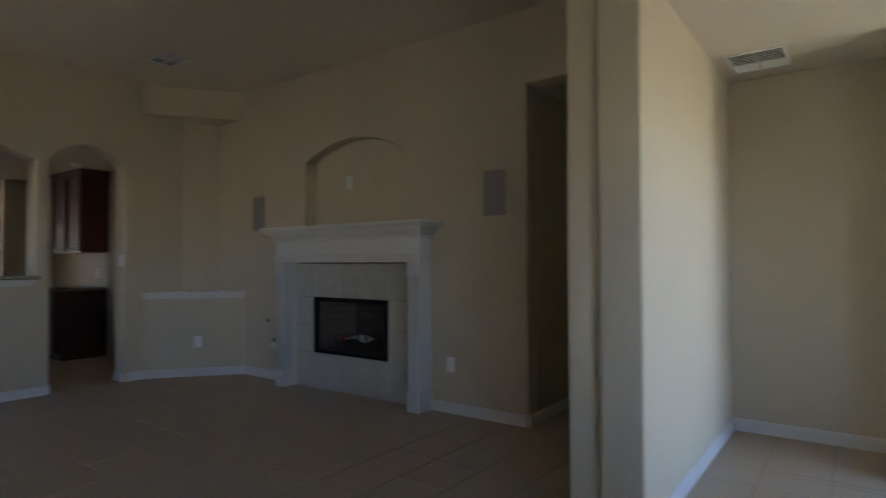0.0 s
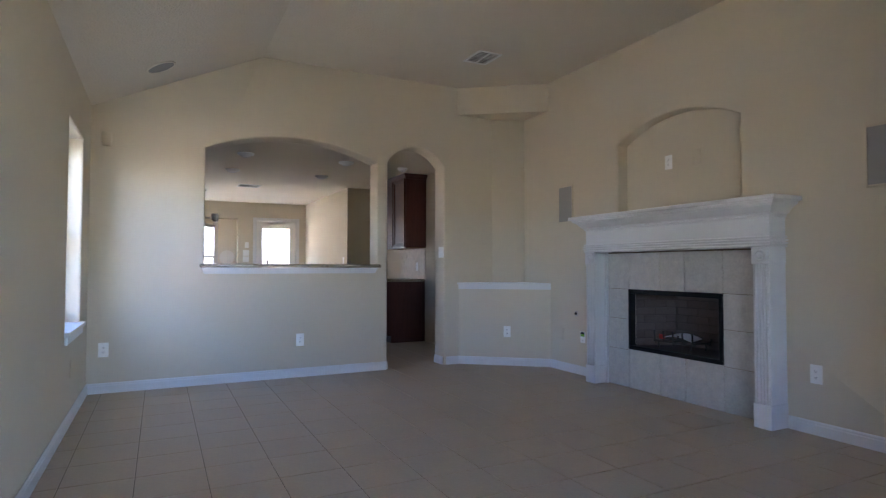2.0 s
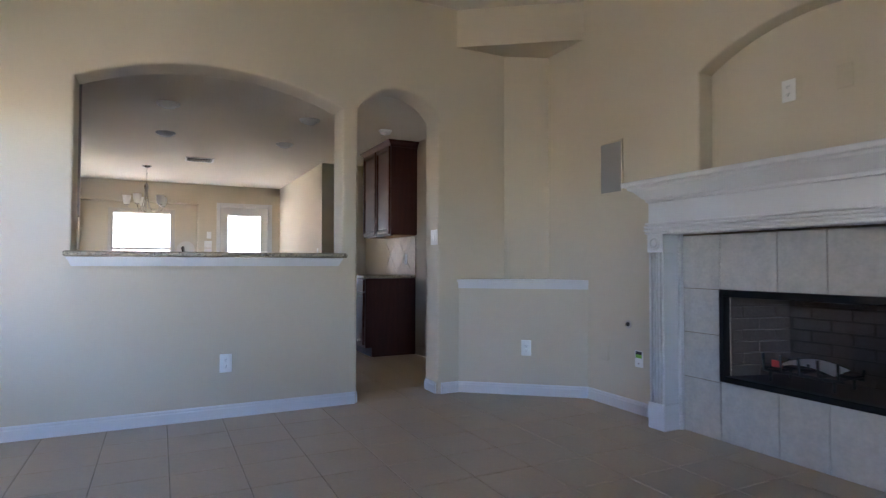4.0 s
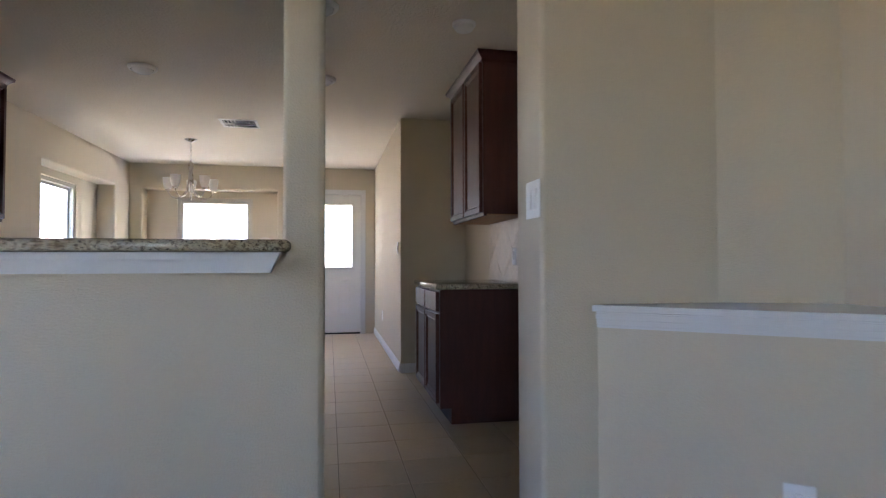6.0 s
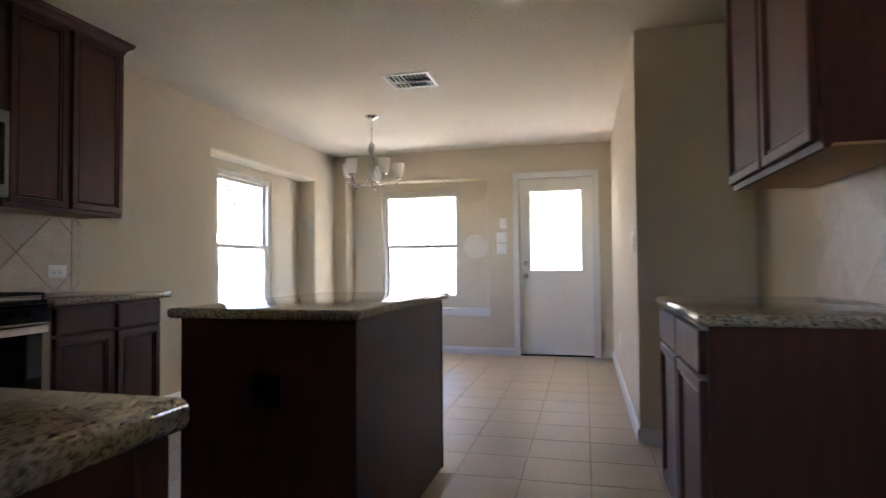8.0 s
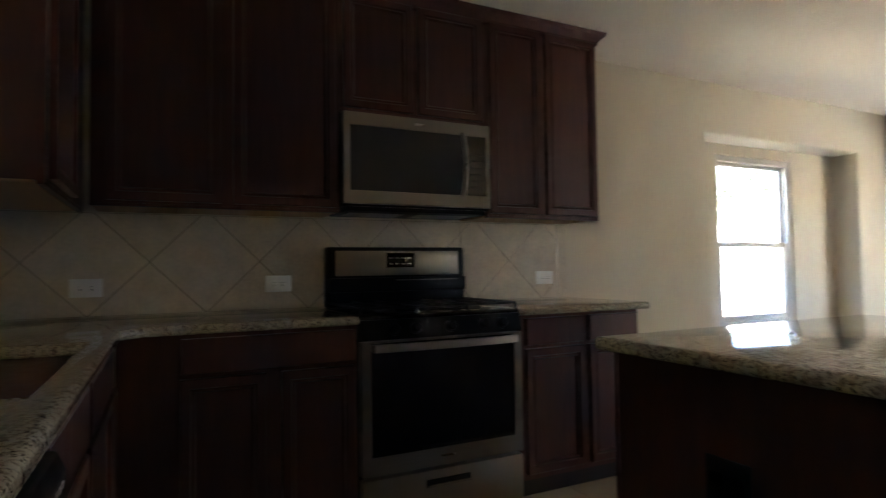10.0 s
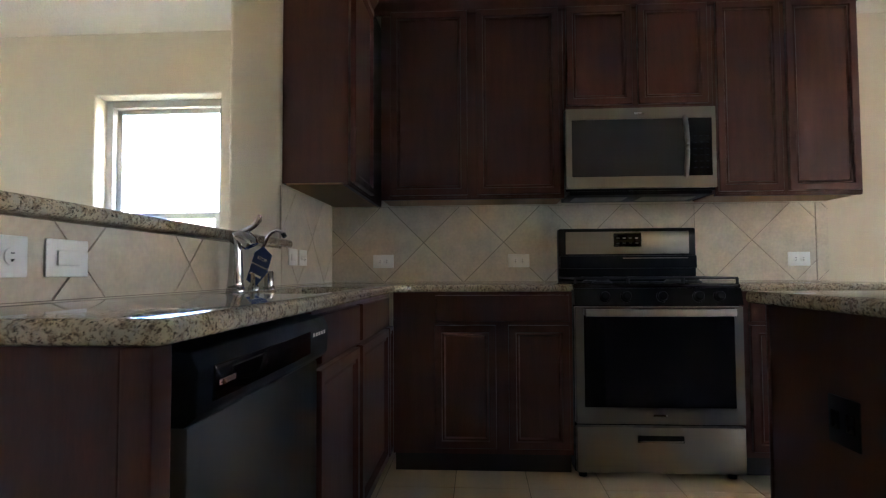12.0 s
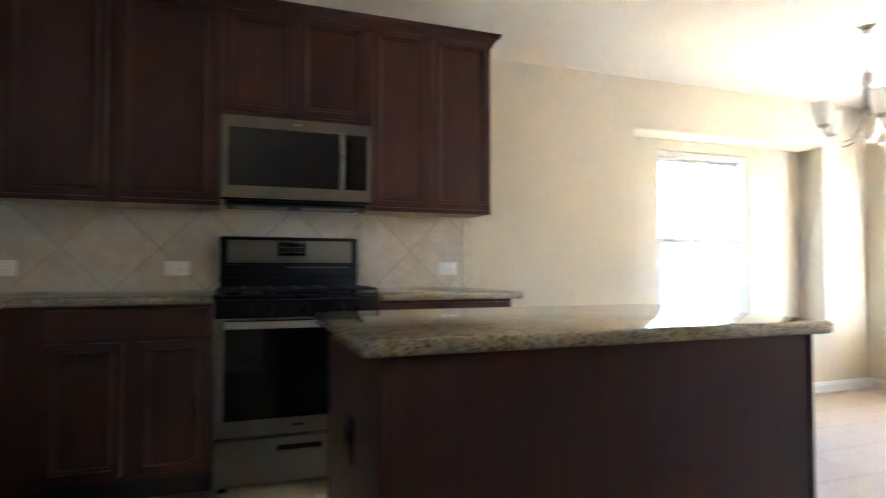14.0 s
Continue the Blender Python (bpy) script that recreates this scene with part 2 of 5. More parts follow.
def part(name, bm, mat, parent, label="", smooth=True):
    bmesh.ops.translate(bm, vec=-Vector(root_of(parent).location), verts=bm.verts[:])
    ob = new(name, mesh_of(bm, name, mat, smooth))
    ob.parent = parent
    return tagged(ob, label)


def solid(name, bm, mat, label, category, group="", kind="", smooth=True):
    return tagged(new(name, mesh_of(bm, name, mat, smooth)), label, category, group, kind)


def structure(name, bm, mat, label, category, smooth=False):
    return solid(name, bm, mat, label, category, "", "structure", smooth)


def boxed(*b, bevel=0.0, m=None, seg=2):
    bm = bmesh.new()
    box(bm, *b, bevel=bevel, m=m, seg=seg)
    return bm


def rect(u0, u1, z0, z1):
    return [(u0, z0), (u1, z0), (u1, z1), (u0, z1)]


def arch(u0, u1, z0, spring, apex, n=18):
    """An opening with a segmental head."""
    w, h = (u1 - u0) / 2, apex - spring
    r = (w * w + h * h) / (2 * h)
    a = math.asin(min(1, w / r))
    c = (u0 + u1) / 2
    top = [(c + r * math.sin(a - 2 * a * i / n), apex - r + r * math.cos(a - 2 * a * i / n)) for i in range(n + 1)]
    return [(u0, z0), (u1, z0)] + top


def wall(name, axis, f0, f1, outline, holes, label, mat=None, bull=0.02, nobull=()):
    """A wall along x or y between the planes f0 and f1, with openings; the openings' edges are bullnosed on the face f0 and f1."""
    bm = bmesh.new()
    def at(p):
        return (p[0], f0, p[1]) if axis == "x" else (f0, p[0], p[1])
    edges, soft = [], []
    for k, loop in enumerate([outline] + list(holes)):
        vs = [bm.verts.new(at(p)) for p in loop]
        for i in range(len(vs)):
            edges.append(bm.edges.new((vs[i], vs[(i + 1) % len(vs)])))
    r = bmesh.ops.triangle_fill(bm, edges=edges, use_beauty=True)
    faces = [g for g in r["geom"] if isinstance(g, bmesh.types.BMFace)]
    ex = bmesh.ops.extrude_face_region(bm, geom=faces, use_keep_orig=True)
    vs = [g for g in ex["geom"] if isinstance(g, bmesh.types.BMVert)]
    d = f1 - f0
    bmesh.ops.translate(bm, vec=(0, d, 0) if axis == "x" else (d, 0, 0), verts=vs)
    bmesh.ops.recalc_face_normals(bm, faces=bm.faces[:])
    if bull and holes:
        us = [p[0] for p in outline]
        zs = [p[1] for p in outline]
        i = 0 if axis == "x" else 1
        n = 1 - i
        pick = []
        for e in bm.edges:
            if len(e.link_faces) != 2 or e.calc_face_angle(0) < 1.0:
                continue
            a, b = e.verts[0].co, e.verts[1].co
            if abs(a[n] - b[n]) > 1e-5:
                continue
            mid = (a + b) / 2
            if min(us) + 0.01 < mid[i] < max(us) - 0.01 and min(zs) + 0.01 < mid[2] < max(zs) - 0.01:
                pick.append(e)
        bmesh.ops.bevel(bm, geom=pick, offset=bull, segments=4, profile=0.5, affect="EDGES", clamp_overlap=True)
    ob = structure(name, bm, mat or PAINT, label, "wall", smooth=True)
    return ob


# ---- the plan ----
XW = -2.725          # inner face of the kitchen's west wall
XL = -2.755          # inner face of the living room's west wall
XE = 1.66            # fireplace wall
YK = 0.24            # kitchen face of the pass-through wall
ZK = 2.455           # kitchen ceiling
ZL = 3.15            # living room ceiling
YN = 6.88            # nook's north wall
XP = 0.675           # kitchen's east wall
XB = 1.32            # back of the buffet's recess
YS = -7.6            # south wall
XCREASE, ZLOW = -1.33, 2.49

# pass-through wall: bar opening and doorway, both arched
BAR = 1.085
doorway = (-0.015, 0.66)
outline = [(XL, 0), (doorway[0], 0)] + arch(doorway[0], doorway[1], 0, 2.225, 2.415)[2:][::-1] + [(doorway[1], 0), (XE + 0.15, 0), (XE + 0.15, ZL + 0.06), (XCREASE, ZL + 0.06), (XL, ZLOW + 0.06)]
wall("wall_north", "x", 0.0, YK, outline, [arch(-1.835, -0.135, BAR, 2.21, 2.385)], "beige textured wall with an arched bar opening and doorway")

# west wall, one run past living room, kitchen and nook
LW = (-1.28, -0.47, 0.655, 2.095)
NW = (4.43, 6.36, 0.56, 2.075)
wall("wall_west_living", "y", XL, XL - 0.21, rect(YS - 0.15, 0.0, -0.1, 2.75), [rect(*LW)], "beige wall with a tall sash window")
wall("wall_west_kitchen", "y", XW, XW - 0.30, rect(0.05, YN + 0.3, -0.1, ZK + 0.2), [rect(*NW)], "beige kitchen wall with a deep window recess", bull=0.03)

# north wall of the nook: deep recess, window, door
NN = (-2.55, -0.745, 0.53, 2.10)
DR = (-0.375, 0.475, 0.0, 2.08)
outline = [(XW - 0.3, -0.1), (DR[0], -0.1), (DR[0], DR[3]), (DR[1], DR[3]), (DR[1], -0.1), (XP + 0.2, -0.1), (XP + 0.2, ZK + 0.2), (XW - 0.3, ZK + 0.2)]
wall("wall_nook", "x", YN, YN + 0.28, outline, [rect(*NN)], "beige nook wall with window recess and back door", bull=0.03)

# kitchen's east side
wall("wall_pantry", "y", XP, XP + 0.12, rect(3.74, YN, 0, ZK + 0.1), [], "beige wall beside the back door")
wall("wall_fridge", "x", 3.74, 3.86, rect(XP + 0.12, XB, 0, ZK + 0.1), [], "beige end wall of the refrigerator recess")
wall("wall_buffet", "y", XB, XB + 0.12, rect(YK, 3.86, 0, ZK + 0.1), [], "beige wall behind the buffet cabinets")

# fireplace wall with its arched niche, the firebox and the hall doorway
FB = (-2.80, -1.832, 0.352, 0.895)
HALL = (-5.02, -4.18, 2.585)
outline = [(-5.04, 0), (HALL[0], 0), (HALL[0], HALL[2]), (HALL[1], HALL[2]), (HALL[1], 0), (0, 0), (0, ZL), (-5.04, ZL)]
wall("wall_east", "y", XE, XE + 0.18, outline, [arch(-2.945, -1.68, 1.50, 2.245, 2.415), rect(*FB)], "beige fireplace wall with an arched niche", bull=0.015)
structure("niche_back", boxed(XE + 0.12, XE + 0.16, -2.97, -1.66, 1.49, 2.45), PAINT, "beige back of the arched niche", "wall")

# corner behind the half wall
bm = bmesh.new()
prism(bm, [(1.295, 0.0), (XE, -0.14), (XE, 0.0)], "z", 0.90, 2.90)
structure("wall_corner", bm, PAINT, "beige angled wall in the corner", "wall")
bm = bmesh.new()
prism(bm, [(0.832, 0.0), (XE, 0.0), (XE, -0.605)], "z", 2.84, ZL)
structure("corner_soffit", bm, PAINT, "beige soffit across the corner under the ceiling", "soffit")
bm = bmesh.new()
prism(bm, [(0.852, 0.0), (XE, 0.0), (XE, -0.64)], "z", 0.0, 0.90)
structure("half_wall", bm, PAINT, "beige diagonal half wall in the corner", "wall")

# remaining shell
outline = [(XL - 0.16, 0), (XE + 1.2, 0), (XE + 1.2, ZL), (XCREASE, ZL), (XL - 0.16, ZLOW)]
# unseen openings behind the camera, sized to brighten living room and entry
SW1 = (-2.4, -1.0, 0.66, 2.13)
SW2 = (0.7, 2.2, 0.05, 2.3)
wall("wall_south", "x", YS, YS - 0.15, outline, [rect(*SW1), rect(*SW2)], "beige unseen rear wall with two openings added for daylight")
bm = bmesh.new()
box(bm, 0.45, XE, -5.21, -5.04, 0, ZL, bevel=0.018, seg=4)
structure("wall_pier_inner", bm, PAINT, "beige wall end with rounded corners", "wall", True)
bm = bmesh.new()
box(bm, 0.40, 2.50, -5.42, -5.215, 0, ZL, bevel=0.018, seg=4)
structure("wall_pier_outer", bm, PAINT, "beige wall end with rounded corners", "wall", True)
structure("wall_entry_east", boxed(2.50, 2.64, YS, -5.0, 0, ZL), PAINT, "beige end wall of the entry", "wall")
structure("wall_entry_south", boxed(1.9, 2.50, -6.55, -6.36, 0, ZL), PAINT, "beige return wall in the entry", "wall")
structure("entry_ceiling", boxed(0.42, 2.52, YS, -5.40, 2.56, 2.70), CEIL, "low beige entry ceiling", "ceiling")
structure("entry_header", boxed(0.40, 0.52, YS, -5.42, 2.70, ZL), PAINT, "beige header above the entry opening", "wall")
structure("wall_hall_south", boxed(XE + 0.18, 2.97, -5.14, -5.02, 0, 2.7), PAINT, "beige hallway wall", "wall")
structure("wall_hall_north", boxed(XE + 0.18, 2.40, -4.18, -4.06, 0, 2.7, bevel=0.015, seg=3), PAINT, "beige hallway wall", "wall", True)
structure("wall_hall_west", boxed(2.26, 2.40, -4.06, -3.10, 0, 2.7), PAINT, "beige hallway wall", "wall")
structure("wall_hall_far", boxed(2.40, 2.97, -3.22, -3.10, 0, 2.7), PAINT, "beige hallway wall", "wall")
RD = (-4.10, -3.34, 2.04)
wall("wall_hall_end", "y", 2.97, 3.09, [(-5.02, 0), (RD[0], 0), (RD[0], RD[2]), (RD[1], RD[2]), (RD[1], 0), (-3.10, 0), (-3.10, 2.7), (-5.02, 2.7)], [], "beige hallway wall with a bedroom doorway", bull=0.005)
for q in ((RD[0] - 0.055, RD[0] + 0.002, 0, RD[2] + 0.055), (RD[1] - 0.002, RD[1] + 0.055, 0, RD[2] + 0.055), (RD[0] + 0.002, RD[1] - 0.002, RD[2] - 0.002, RD[2] + 0.055)):
    structure("trim", boxed(2.954, 2.969, *q, bevel=0.004), TRIM, "white door casing in the hallway", "casing")
structure("hall_ceiling", boxed(XE + 0.18, 3.09, -5.04, -3.10, HALL[2], 2.72), CEIL, "beige hallway ceiling", "ceiling")
structure("wall_bedroom_north", boxed(3.09, 7.6, -2.55, -2.40, 0, 2.6), PAINT, "beige bedroom wall", "wall")
structure("wall_bedroom_west", boxed(2.97, 3.09, -3.10, -2.40, 0, 2.6), PAINT, "beige bedroom wall", "wall")
structure("wall_bedroom_south", boxed(3.09, 7.6, -6.2, -6.05, 0, 2.6), PAINT, "beige bedroom wall", "wall")
structure("wall_bedroom_return", boxed(2.97, 3.09, -6.2, -5.02, 0, 2.6), PAINT, "beige bedroom wall", "wall")
# unseen opening, added so that daylight reaches the wall behind the doorway
wall("wall_bedroom_east", "y", 7.6, 7.75, rect(-6.2, -2.4, 0, 2.6), [rect(-5.0, -4.2, 0.8, 2.0)], "beige unseen bedroom wall with an opening added for daylight", bull=0.0)
structure("bedroom_ceiling", boxed(2.97, 7.75, -6.2, -2.4, 2.60, 2.72), CEIL, "beige bedroom ceiling", "ceiling")
structure("bedroom_carpet", boxed(3.04, 7.75, -6.2, -2.4, -0.12, 0.008), material("carpet", (0.30, 0.26, 0.21), rough=1.0, vary=0.2, scale=9, fine=220, bump=0.5), "short brown-grey bedroom carpet", "carpet")
bm = bmesh.new()
prism(bm, [(XL - 0.16, ZLOW - 0.07), (XL - 0.16, ZL + 0.15), (XE + 1.2, ZL + 0.15), (XE + 1.2, ZL), (XCREASE, ZL), (XL, ZLOW)], "y", YS - 0.15, YK - 0.005)
structure("ceiling_living", bm, CEIL, "beige textured ceiling with a sloped side", "ceiling")
structure("ceiling_kitchen", boxed(XW - 0.3, XB + 0.12, YK, YN + 0.28, ZK, ZK + 0.2), CEIL, "beige textured kitchen ceiling", "ceiling")
# unseen overhang, added to hold sky light back from the west windows
structure("sky_blocking_eave", boxed(XL - 0.86, XL - 0.215, YS - 0.15, YN + 0.28, 2.60, 2.72), STUCCO, "pale unseen eave added to cut the west windows' sky light", "soffit")
structure("roof_slab", boxed(XW - 0.7, 8.2, YS - 0.6, 0.1, ZL + 0.16, ZL + 0.25), SHINGLE, "dark shingle roof", "roof")


# ---- baseboards ----
def baseboard(x0, y0, x1, y1, side):
    """Runs from one floor point to another; side: the way that it stands out."""
    a, b = Vector((x0, y0, 0)), Vector((x1, y1, 0))
    d = (b - a).normalized()
    n = Vector((-d.y, d.x, 0)) * side
    bm = bmesh.new()
    prof = [(0, 0), (0.014, 0), (0.014, 0.062), (0.010, 0.070), (0.010, 0.078), (0.004, 0.088), (0, 0.088)]
    lo = [bm.verts.new(a + n * p[0] + Vector((0, 0, p[1]))) for p in prof]
    hi = [bm.verts.new(b + n * p[0] + Vector((0, 0, p[1]))) for p in prof]
    bm.faces.new(lo)
    bm.faces.new(hi[::-1])
    for i in range(len(prof)):
        j = (i + 1) % len(prof)
        bm.faces.new((lo[i], hi[i], hi[j], lo[j]))
    structure("baseboard", bm, TRIM, "white painted baseboard", "baseboard")


baseboard(XL, 0, -0.03, 0, -1)
baseboard(0.69, 0, 0.852, 0, -1)
baseboard(0.852, -0.002, XE, -0.642, -1)
baseboard(XE, -0.64, XE, -1.40, -1)
baseboard(XE, -3.285, XE, -4.17, -1)
baseboard(XL, YS, XL, 0, -1)
baseboard(doorway[1], 0.02, doorway[1], YK - 0.02, 1)
baseboard(doorway[0], 0.02, doorway[0], YK - 0.02, -1)
baseboard(XP, 3.76, XP, YN, 1)
baseboard(XP, 3.74, XB, 3.74, -1)
baseboard(XW, 3.2, XW, YN, -1)
baseboard(XW, YN, -0.44, YN, -1)
baseboard(2.50, -5.42, 2.50, -6.36, -1)
baseboard(0.45, -5.42, 2.50, -5.42, -1)
baseboard(XE + 0.18, -5.02, 2.97, -5.02, 1)
baseboard(XE + 0.01, -4.18, 2.39, -4.18, -1)
baseboard(3.09, -2.55, 7.6, -2.55, -1)


# ---- windows and door ----
def sash_window(name, axis, plane, u0, u1, z0, z1, mid, label, reveal):
    """Single-hung sash window; plane: where the glass stands; reveal: the wall's face on the room's side."""
    root = thing(name, (u0, plane, z0) if axis == "x" else (plane, u0, z0), label, "window", kind="structure")
    def b(bm, a0, a1, n0, n1, c0, c1, bev=0.004):
        if axis == "x":
            box(bm, a0, a1, plane + n0, plane + n1, c0, c1, bev)
        else:
            box(bm, plane + n0, plane + n1, a0, a1, c0, c1, bev)
    def frame_of(w, n0, n1, a0, a1, c0, c1):
        bm = bmesh.new()
        b(bm, a0, a0 + w, n0, n1, c0, c1)
        b(bm, a1 - w, a1, n0, n1, c0, c1)
        b(bm, a0 + w, a1 - w, n0, n1, c0, c0 + w)
        b(bm, a0 + w, a1 - w, n0, n1, c1 - w, c1)
        return bm
    part("window_frame", frame_of(0.046, -0.04, 0.04, u0, u1, z0, z1), ALU, root, smooth=False)
    low = part("sash", frame_of(0.040, 0.0, 0.028, u0 + 0.046, u1 - 0.046, z0 + 0.046, mid + 0.022), ALU, root, smooth=False)
    top = part("sash", frame_of(0.032, -0.03, -0.004, u0 + 0.046, u1 - 0.046, mid - 0.018, z1 - 0.046), ALU, root, smooth=False)
    for ob, n, c0, c1 in ((low, 0.014, z0 + 0.084, mid - 0.016), (top, -0.016, mid + 0.012, z1 - 0.076)):
        bm = bmesh.new()
        b(bm, u0 + 0.076, u1 - 0.076, n - 0.002, n + 0.002, c0, c1, 0)
        g = part("pane", bm, PANE, ob, "clear window glass", smooth=False)
        g.visible_shadow = False
    return root


def sill(axis, plane, out, u0, u1, z, depth):
    bm = bmesh.new()
    s = 1 if out > 0 else -1
    a, c = plane - s * depth, plane + s * 0.035
    if axis == "x":
        box(bm, u0 - 0.03, u1 + 0.03, a, c, z - 0.02, z + 0.012, 0.006)
        box(bm, u0 - 0.02, u1 + 0.02, plane, plane + s * 0.018, z - 0.075, z - 0.02, 0.005)
    else:
        box(bm, a, c, u0 - 0.03, u1 + 0.03, z - 0.02, z + 0.012, 0.006)
        box(bm, plane, plane + s * 0.018, u0 - 0.02, u1 + 0.02, z - 0.075, z - 0.02, 0.005)
    structure("window_sill", bm, TRIM, "white painted window stool and apron", "window sill")


sash_window("window_1", "y", XL - 0.155, LW[0], LW[1], LW[2], LW[3], 1.345, "tan sash window in the living room wall", XL)
sill("y", XL, 1, LW[0], LW[1], LW[2] - 0.005, 0.11)
# the nook's recesses: thin back walls with the sash windows at one end
NWW = (4.80, 5.76, 0.60, 1.99)
NNW = (-2.15, -1.11, 0.60, 2.0)
wall("recess_back_west", "y", XW - 0.22, XW - 0.36, rect(NW[0] - 0.1, NW[1] + 0.1, NW[2] - 0.2, NW[3] + 0.1), [rect(*NWW)], "beige back of the window recess", bull=0.01)
wall("recess_back_north", "x", YN + 0.20, YN + 0.34, rect(NN[0] - 0.1, NN[1] + 0.1, NN[2] - 0.2, NN[3] + 0.1), [rect(*NNW)], "beige back of the window recess", bull=0.01)
sash_window("window_2", "y", XW - 0.28, *NWW, 1.265, "tan sash window in the breakfast nook", XW)
sash_window("window_3", "x", YN + 0.26, *NNW, 1.30, "tan sash window beside the back door", YN)
sill("y", XW, 1, NW[0], NW[1], NW[2], 0.2)
sill("x", YN, -1, NN[0], NN[1], NN[2], 0.19)
# added windows out of view, there to let daylight in from the south
sash_window("added_window_1", "x", YS - 0.08, *SW1, 1.36, "tan sash window in the rear wall", YS)
sash_window("added_window_2", "x", YS - 0.08, *SW2, 1.05, "glazed entry beside the front door", YS)


def back_door():
    root = thing("door_1", (0.05, YN + 0.05, 0), "white half-glazed back door with two raised panels", "door", kind="structure")
    x0, x1, z1 = DR[0] + 0.0105, DR[1] - 0.0105, DR[3] - 0.0105
    y0, y1 = YN + 0.035, YN + 0.08
    g = (-0.237, 0.337, 0.99, 1.915)
    bm = bmesh.new()
    edges = []
    for loop in (rect(x0, x1, 0.02, z1), rect(*g)):
        v = [bm.verts.new((p[0], y0, p[1])) for p in loop]
        edges += [bm.edges.new((v[i], v[(i + 1) % 4])) for i in range(4)]
    r = bmesh.ops.triangle_fill(bm, edges=edges, use_beauty=True)
    fs = [f for f in r["geom"] if isinstance(f, bmesh.types.BMFace)]
    ex = bmesh.ops.extrude_face_region(bm, geom=fs, use_keep_orig=True)
    bmesh.ops.translate(bm, vec=(0, y1 - y0, 0), verts=[v for v in ex["geom"] if isinstance(v, bmesh.types.BMVert)])
    slab = part("door_slab", bm, DOORP, root, smooth=False)
    for a, c in ((-0.205, -0.04), (0.145, 0.31)):
        bm = bmesh.new()
        vs = box(bm, a, c, y0 - 0.004, y0 + 0.001, 0.29, 0.79)
        f = min(bm.faces, key=lambda q: q.calc_center_median().y)
        bmesh.ops.inset_individual(bm, faces=[f], thickness=0.006, depth=0.012)
        bmesh.ops.inset_individual(bm, faces=[f], thickness=0.014, depth=-0.0145)
        bmesh.ops.inset_individual(bm, faces=[f], thickness=0.030, depth=0.011)
        part("panel", bm, DOORP, slab, smooth=False)
    bm = bmesh.new()
    w = 0.028
    for q in ((g[0] - w, g[0], g[2] - w, g[3] + w), (g[1], g[1] + w, g[2] - w, g[3] + w), (g[0], g[1], g[2] - w, g[2]), (g[0], g[1], g[3], g[3] + w)):
        box(bm, q[0], q[1], y0 - 0.012, y0 - 0.0005, q[2], q[3], 0.005)
    part("glazing_frame", bm, DOORP, slab, smooth=False)
    p = part("pane", boxed(g[0], g[1], y0 + 0.02, y0 + 0.024, g[2], g[3]), PANE, root, "clear door glass", smooth=False)
    p.visible_shadow = False
    for z, nm in ((0.93, "door_knob"), (1.075, "deadbolt")):
        bm = bmesh.new()
        lathe(bm, [(0.031, 0.0), (0.031, -0.006), (0.012, -0.010), (0.012, -0.028), (0.026, -0.036), (0.028, -0.05), (0.02, -0.06), (0.004, -0.063)] if nm == "door_knob" else [(0.03, 0), (0.03, -0.012), (0.022, -0.02), (0.004, -0.022)], (x0 + 0.065, y0, z), axis="y", seg=16)
        part(nm, bm, NICKEL, root, "brushed nickel hardware")
    bm = bmesh.new()
    cw = 0.062
    for q in ((DR[0] - cw, DR[0] + 0.008, 0, DR[3] + cw), (DR[1] - 0.008, DR[1] + cw, 0, DR[3] + cw), (DR[0] + 0.008, DR[1] - 0.008, DR[3] - 0.008, DR[3] + cw)):
        box(bm, q[0], q[1], YN - 0.018, YN + 0.001, q[2], q[3], 0.004)
    for q in ((DR[0], DR[0] + 0.011, 0.0, DR[3]), (DR[1] - 0.011, DR[1], 0.0, DR[3]), (DR[0] + 0.011, DR[1] - 0.011, DR[3] - 0.011, DR[3])):
        box(bm, q[0], q[1], YN + 0.002, YN + 0.27, q[2], q[3])
    part("casing", bm, TRIM, root, "white door casing", smooth=False)
    part("threshold", boxed(DR[0] + 0.012, DR[1] - 0.012, YN + 0.0, YN + 0.25, 0.0, 0.018, bevel=0.004), BLACK, root, "dark threshold")
    return root


back_door()
bm = bmesh.new()
lathe(bm, [(0.15, 0.0), (0.145, -0.0015), (0.003, -0.0016)], (-0.93, YN + 0.20, 1.29), axis="y", seg=28)
structure("paint_patch", bm, material("touch_up_paint", (0.68, 0.63, 0.54), rough=0.7, vary=0.03, bump=0.2, bump_scale=110), "round lighter touch-up patch on the recess wall", "paint patch", True)


# ---- bar top and half-wall cap ----
def slab_top(name, x0, x1, y0, y1, z, label, thick=0.036, category="countertop"):
    bm = boxed(x0, x1, y0, y1, z - thick, z, bevel=0.014, seg=4)
    return solid(name, bm, GRANITE, label, category)


bm = boxed(-1.875, -0.110, -0.075, YK + 0.05, BAR + 0.002, BAR + 0.036, bevel=0.014, seg=4)
solid("bar_top", bm, GRANITE, "speckled cream and brown granite bar top", "countertop")
bm = bmesh.new()
for z0, z1, o, a, b in ((0.058, 0.051, 0.030, 0.0, 0.003), (0.051, 0.046, 0.024, 0.003, 0.005), (0.046, 0.023, 0.034, 0.005, 0.016), (0.023, 0.020, 0.029, 0.016, 0.018), (0.020, 0.0, 0.050, 0.018, 0.028)):
    prism(bm, [(-1.835 - a, BAR - z0), (-0.165 + a, BAR - z0), (-0.165 + b, BAR - z1), (-1.835 - b, BAR - z1)], "y", -o, -0.001)
structure("trim", bm, TRIM, "white moulding under the bar top", "moulding")
bm = bmesh.new()
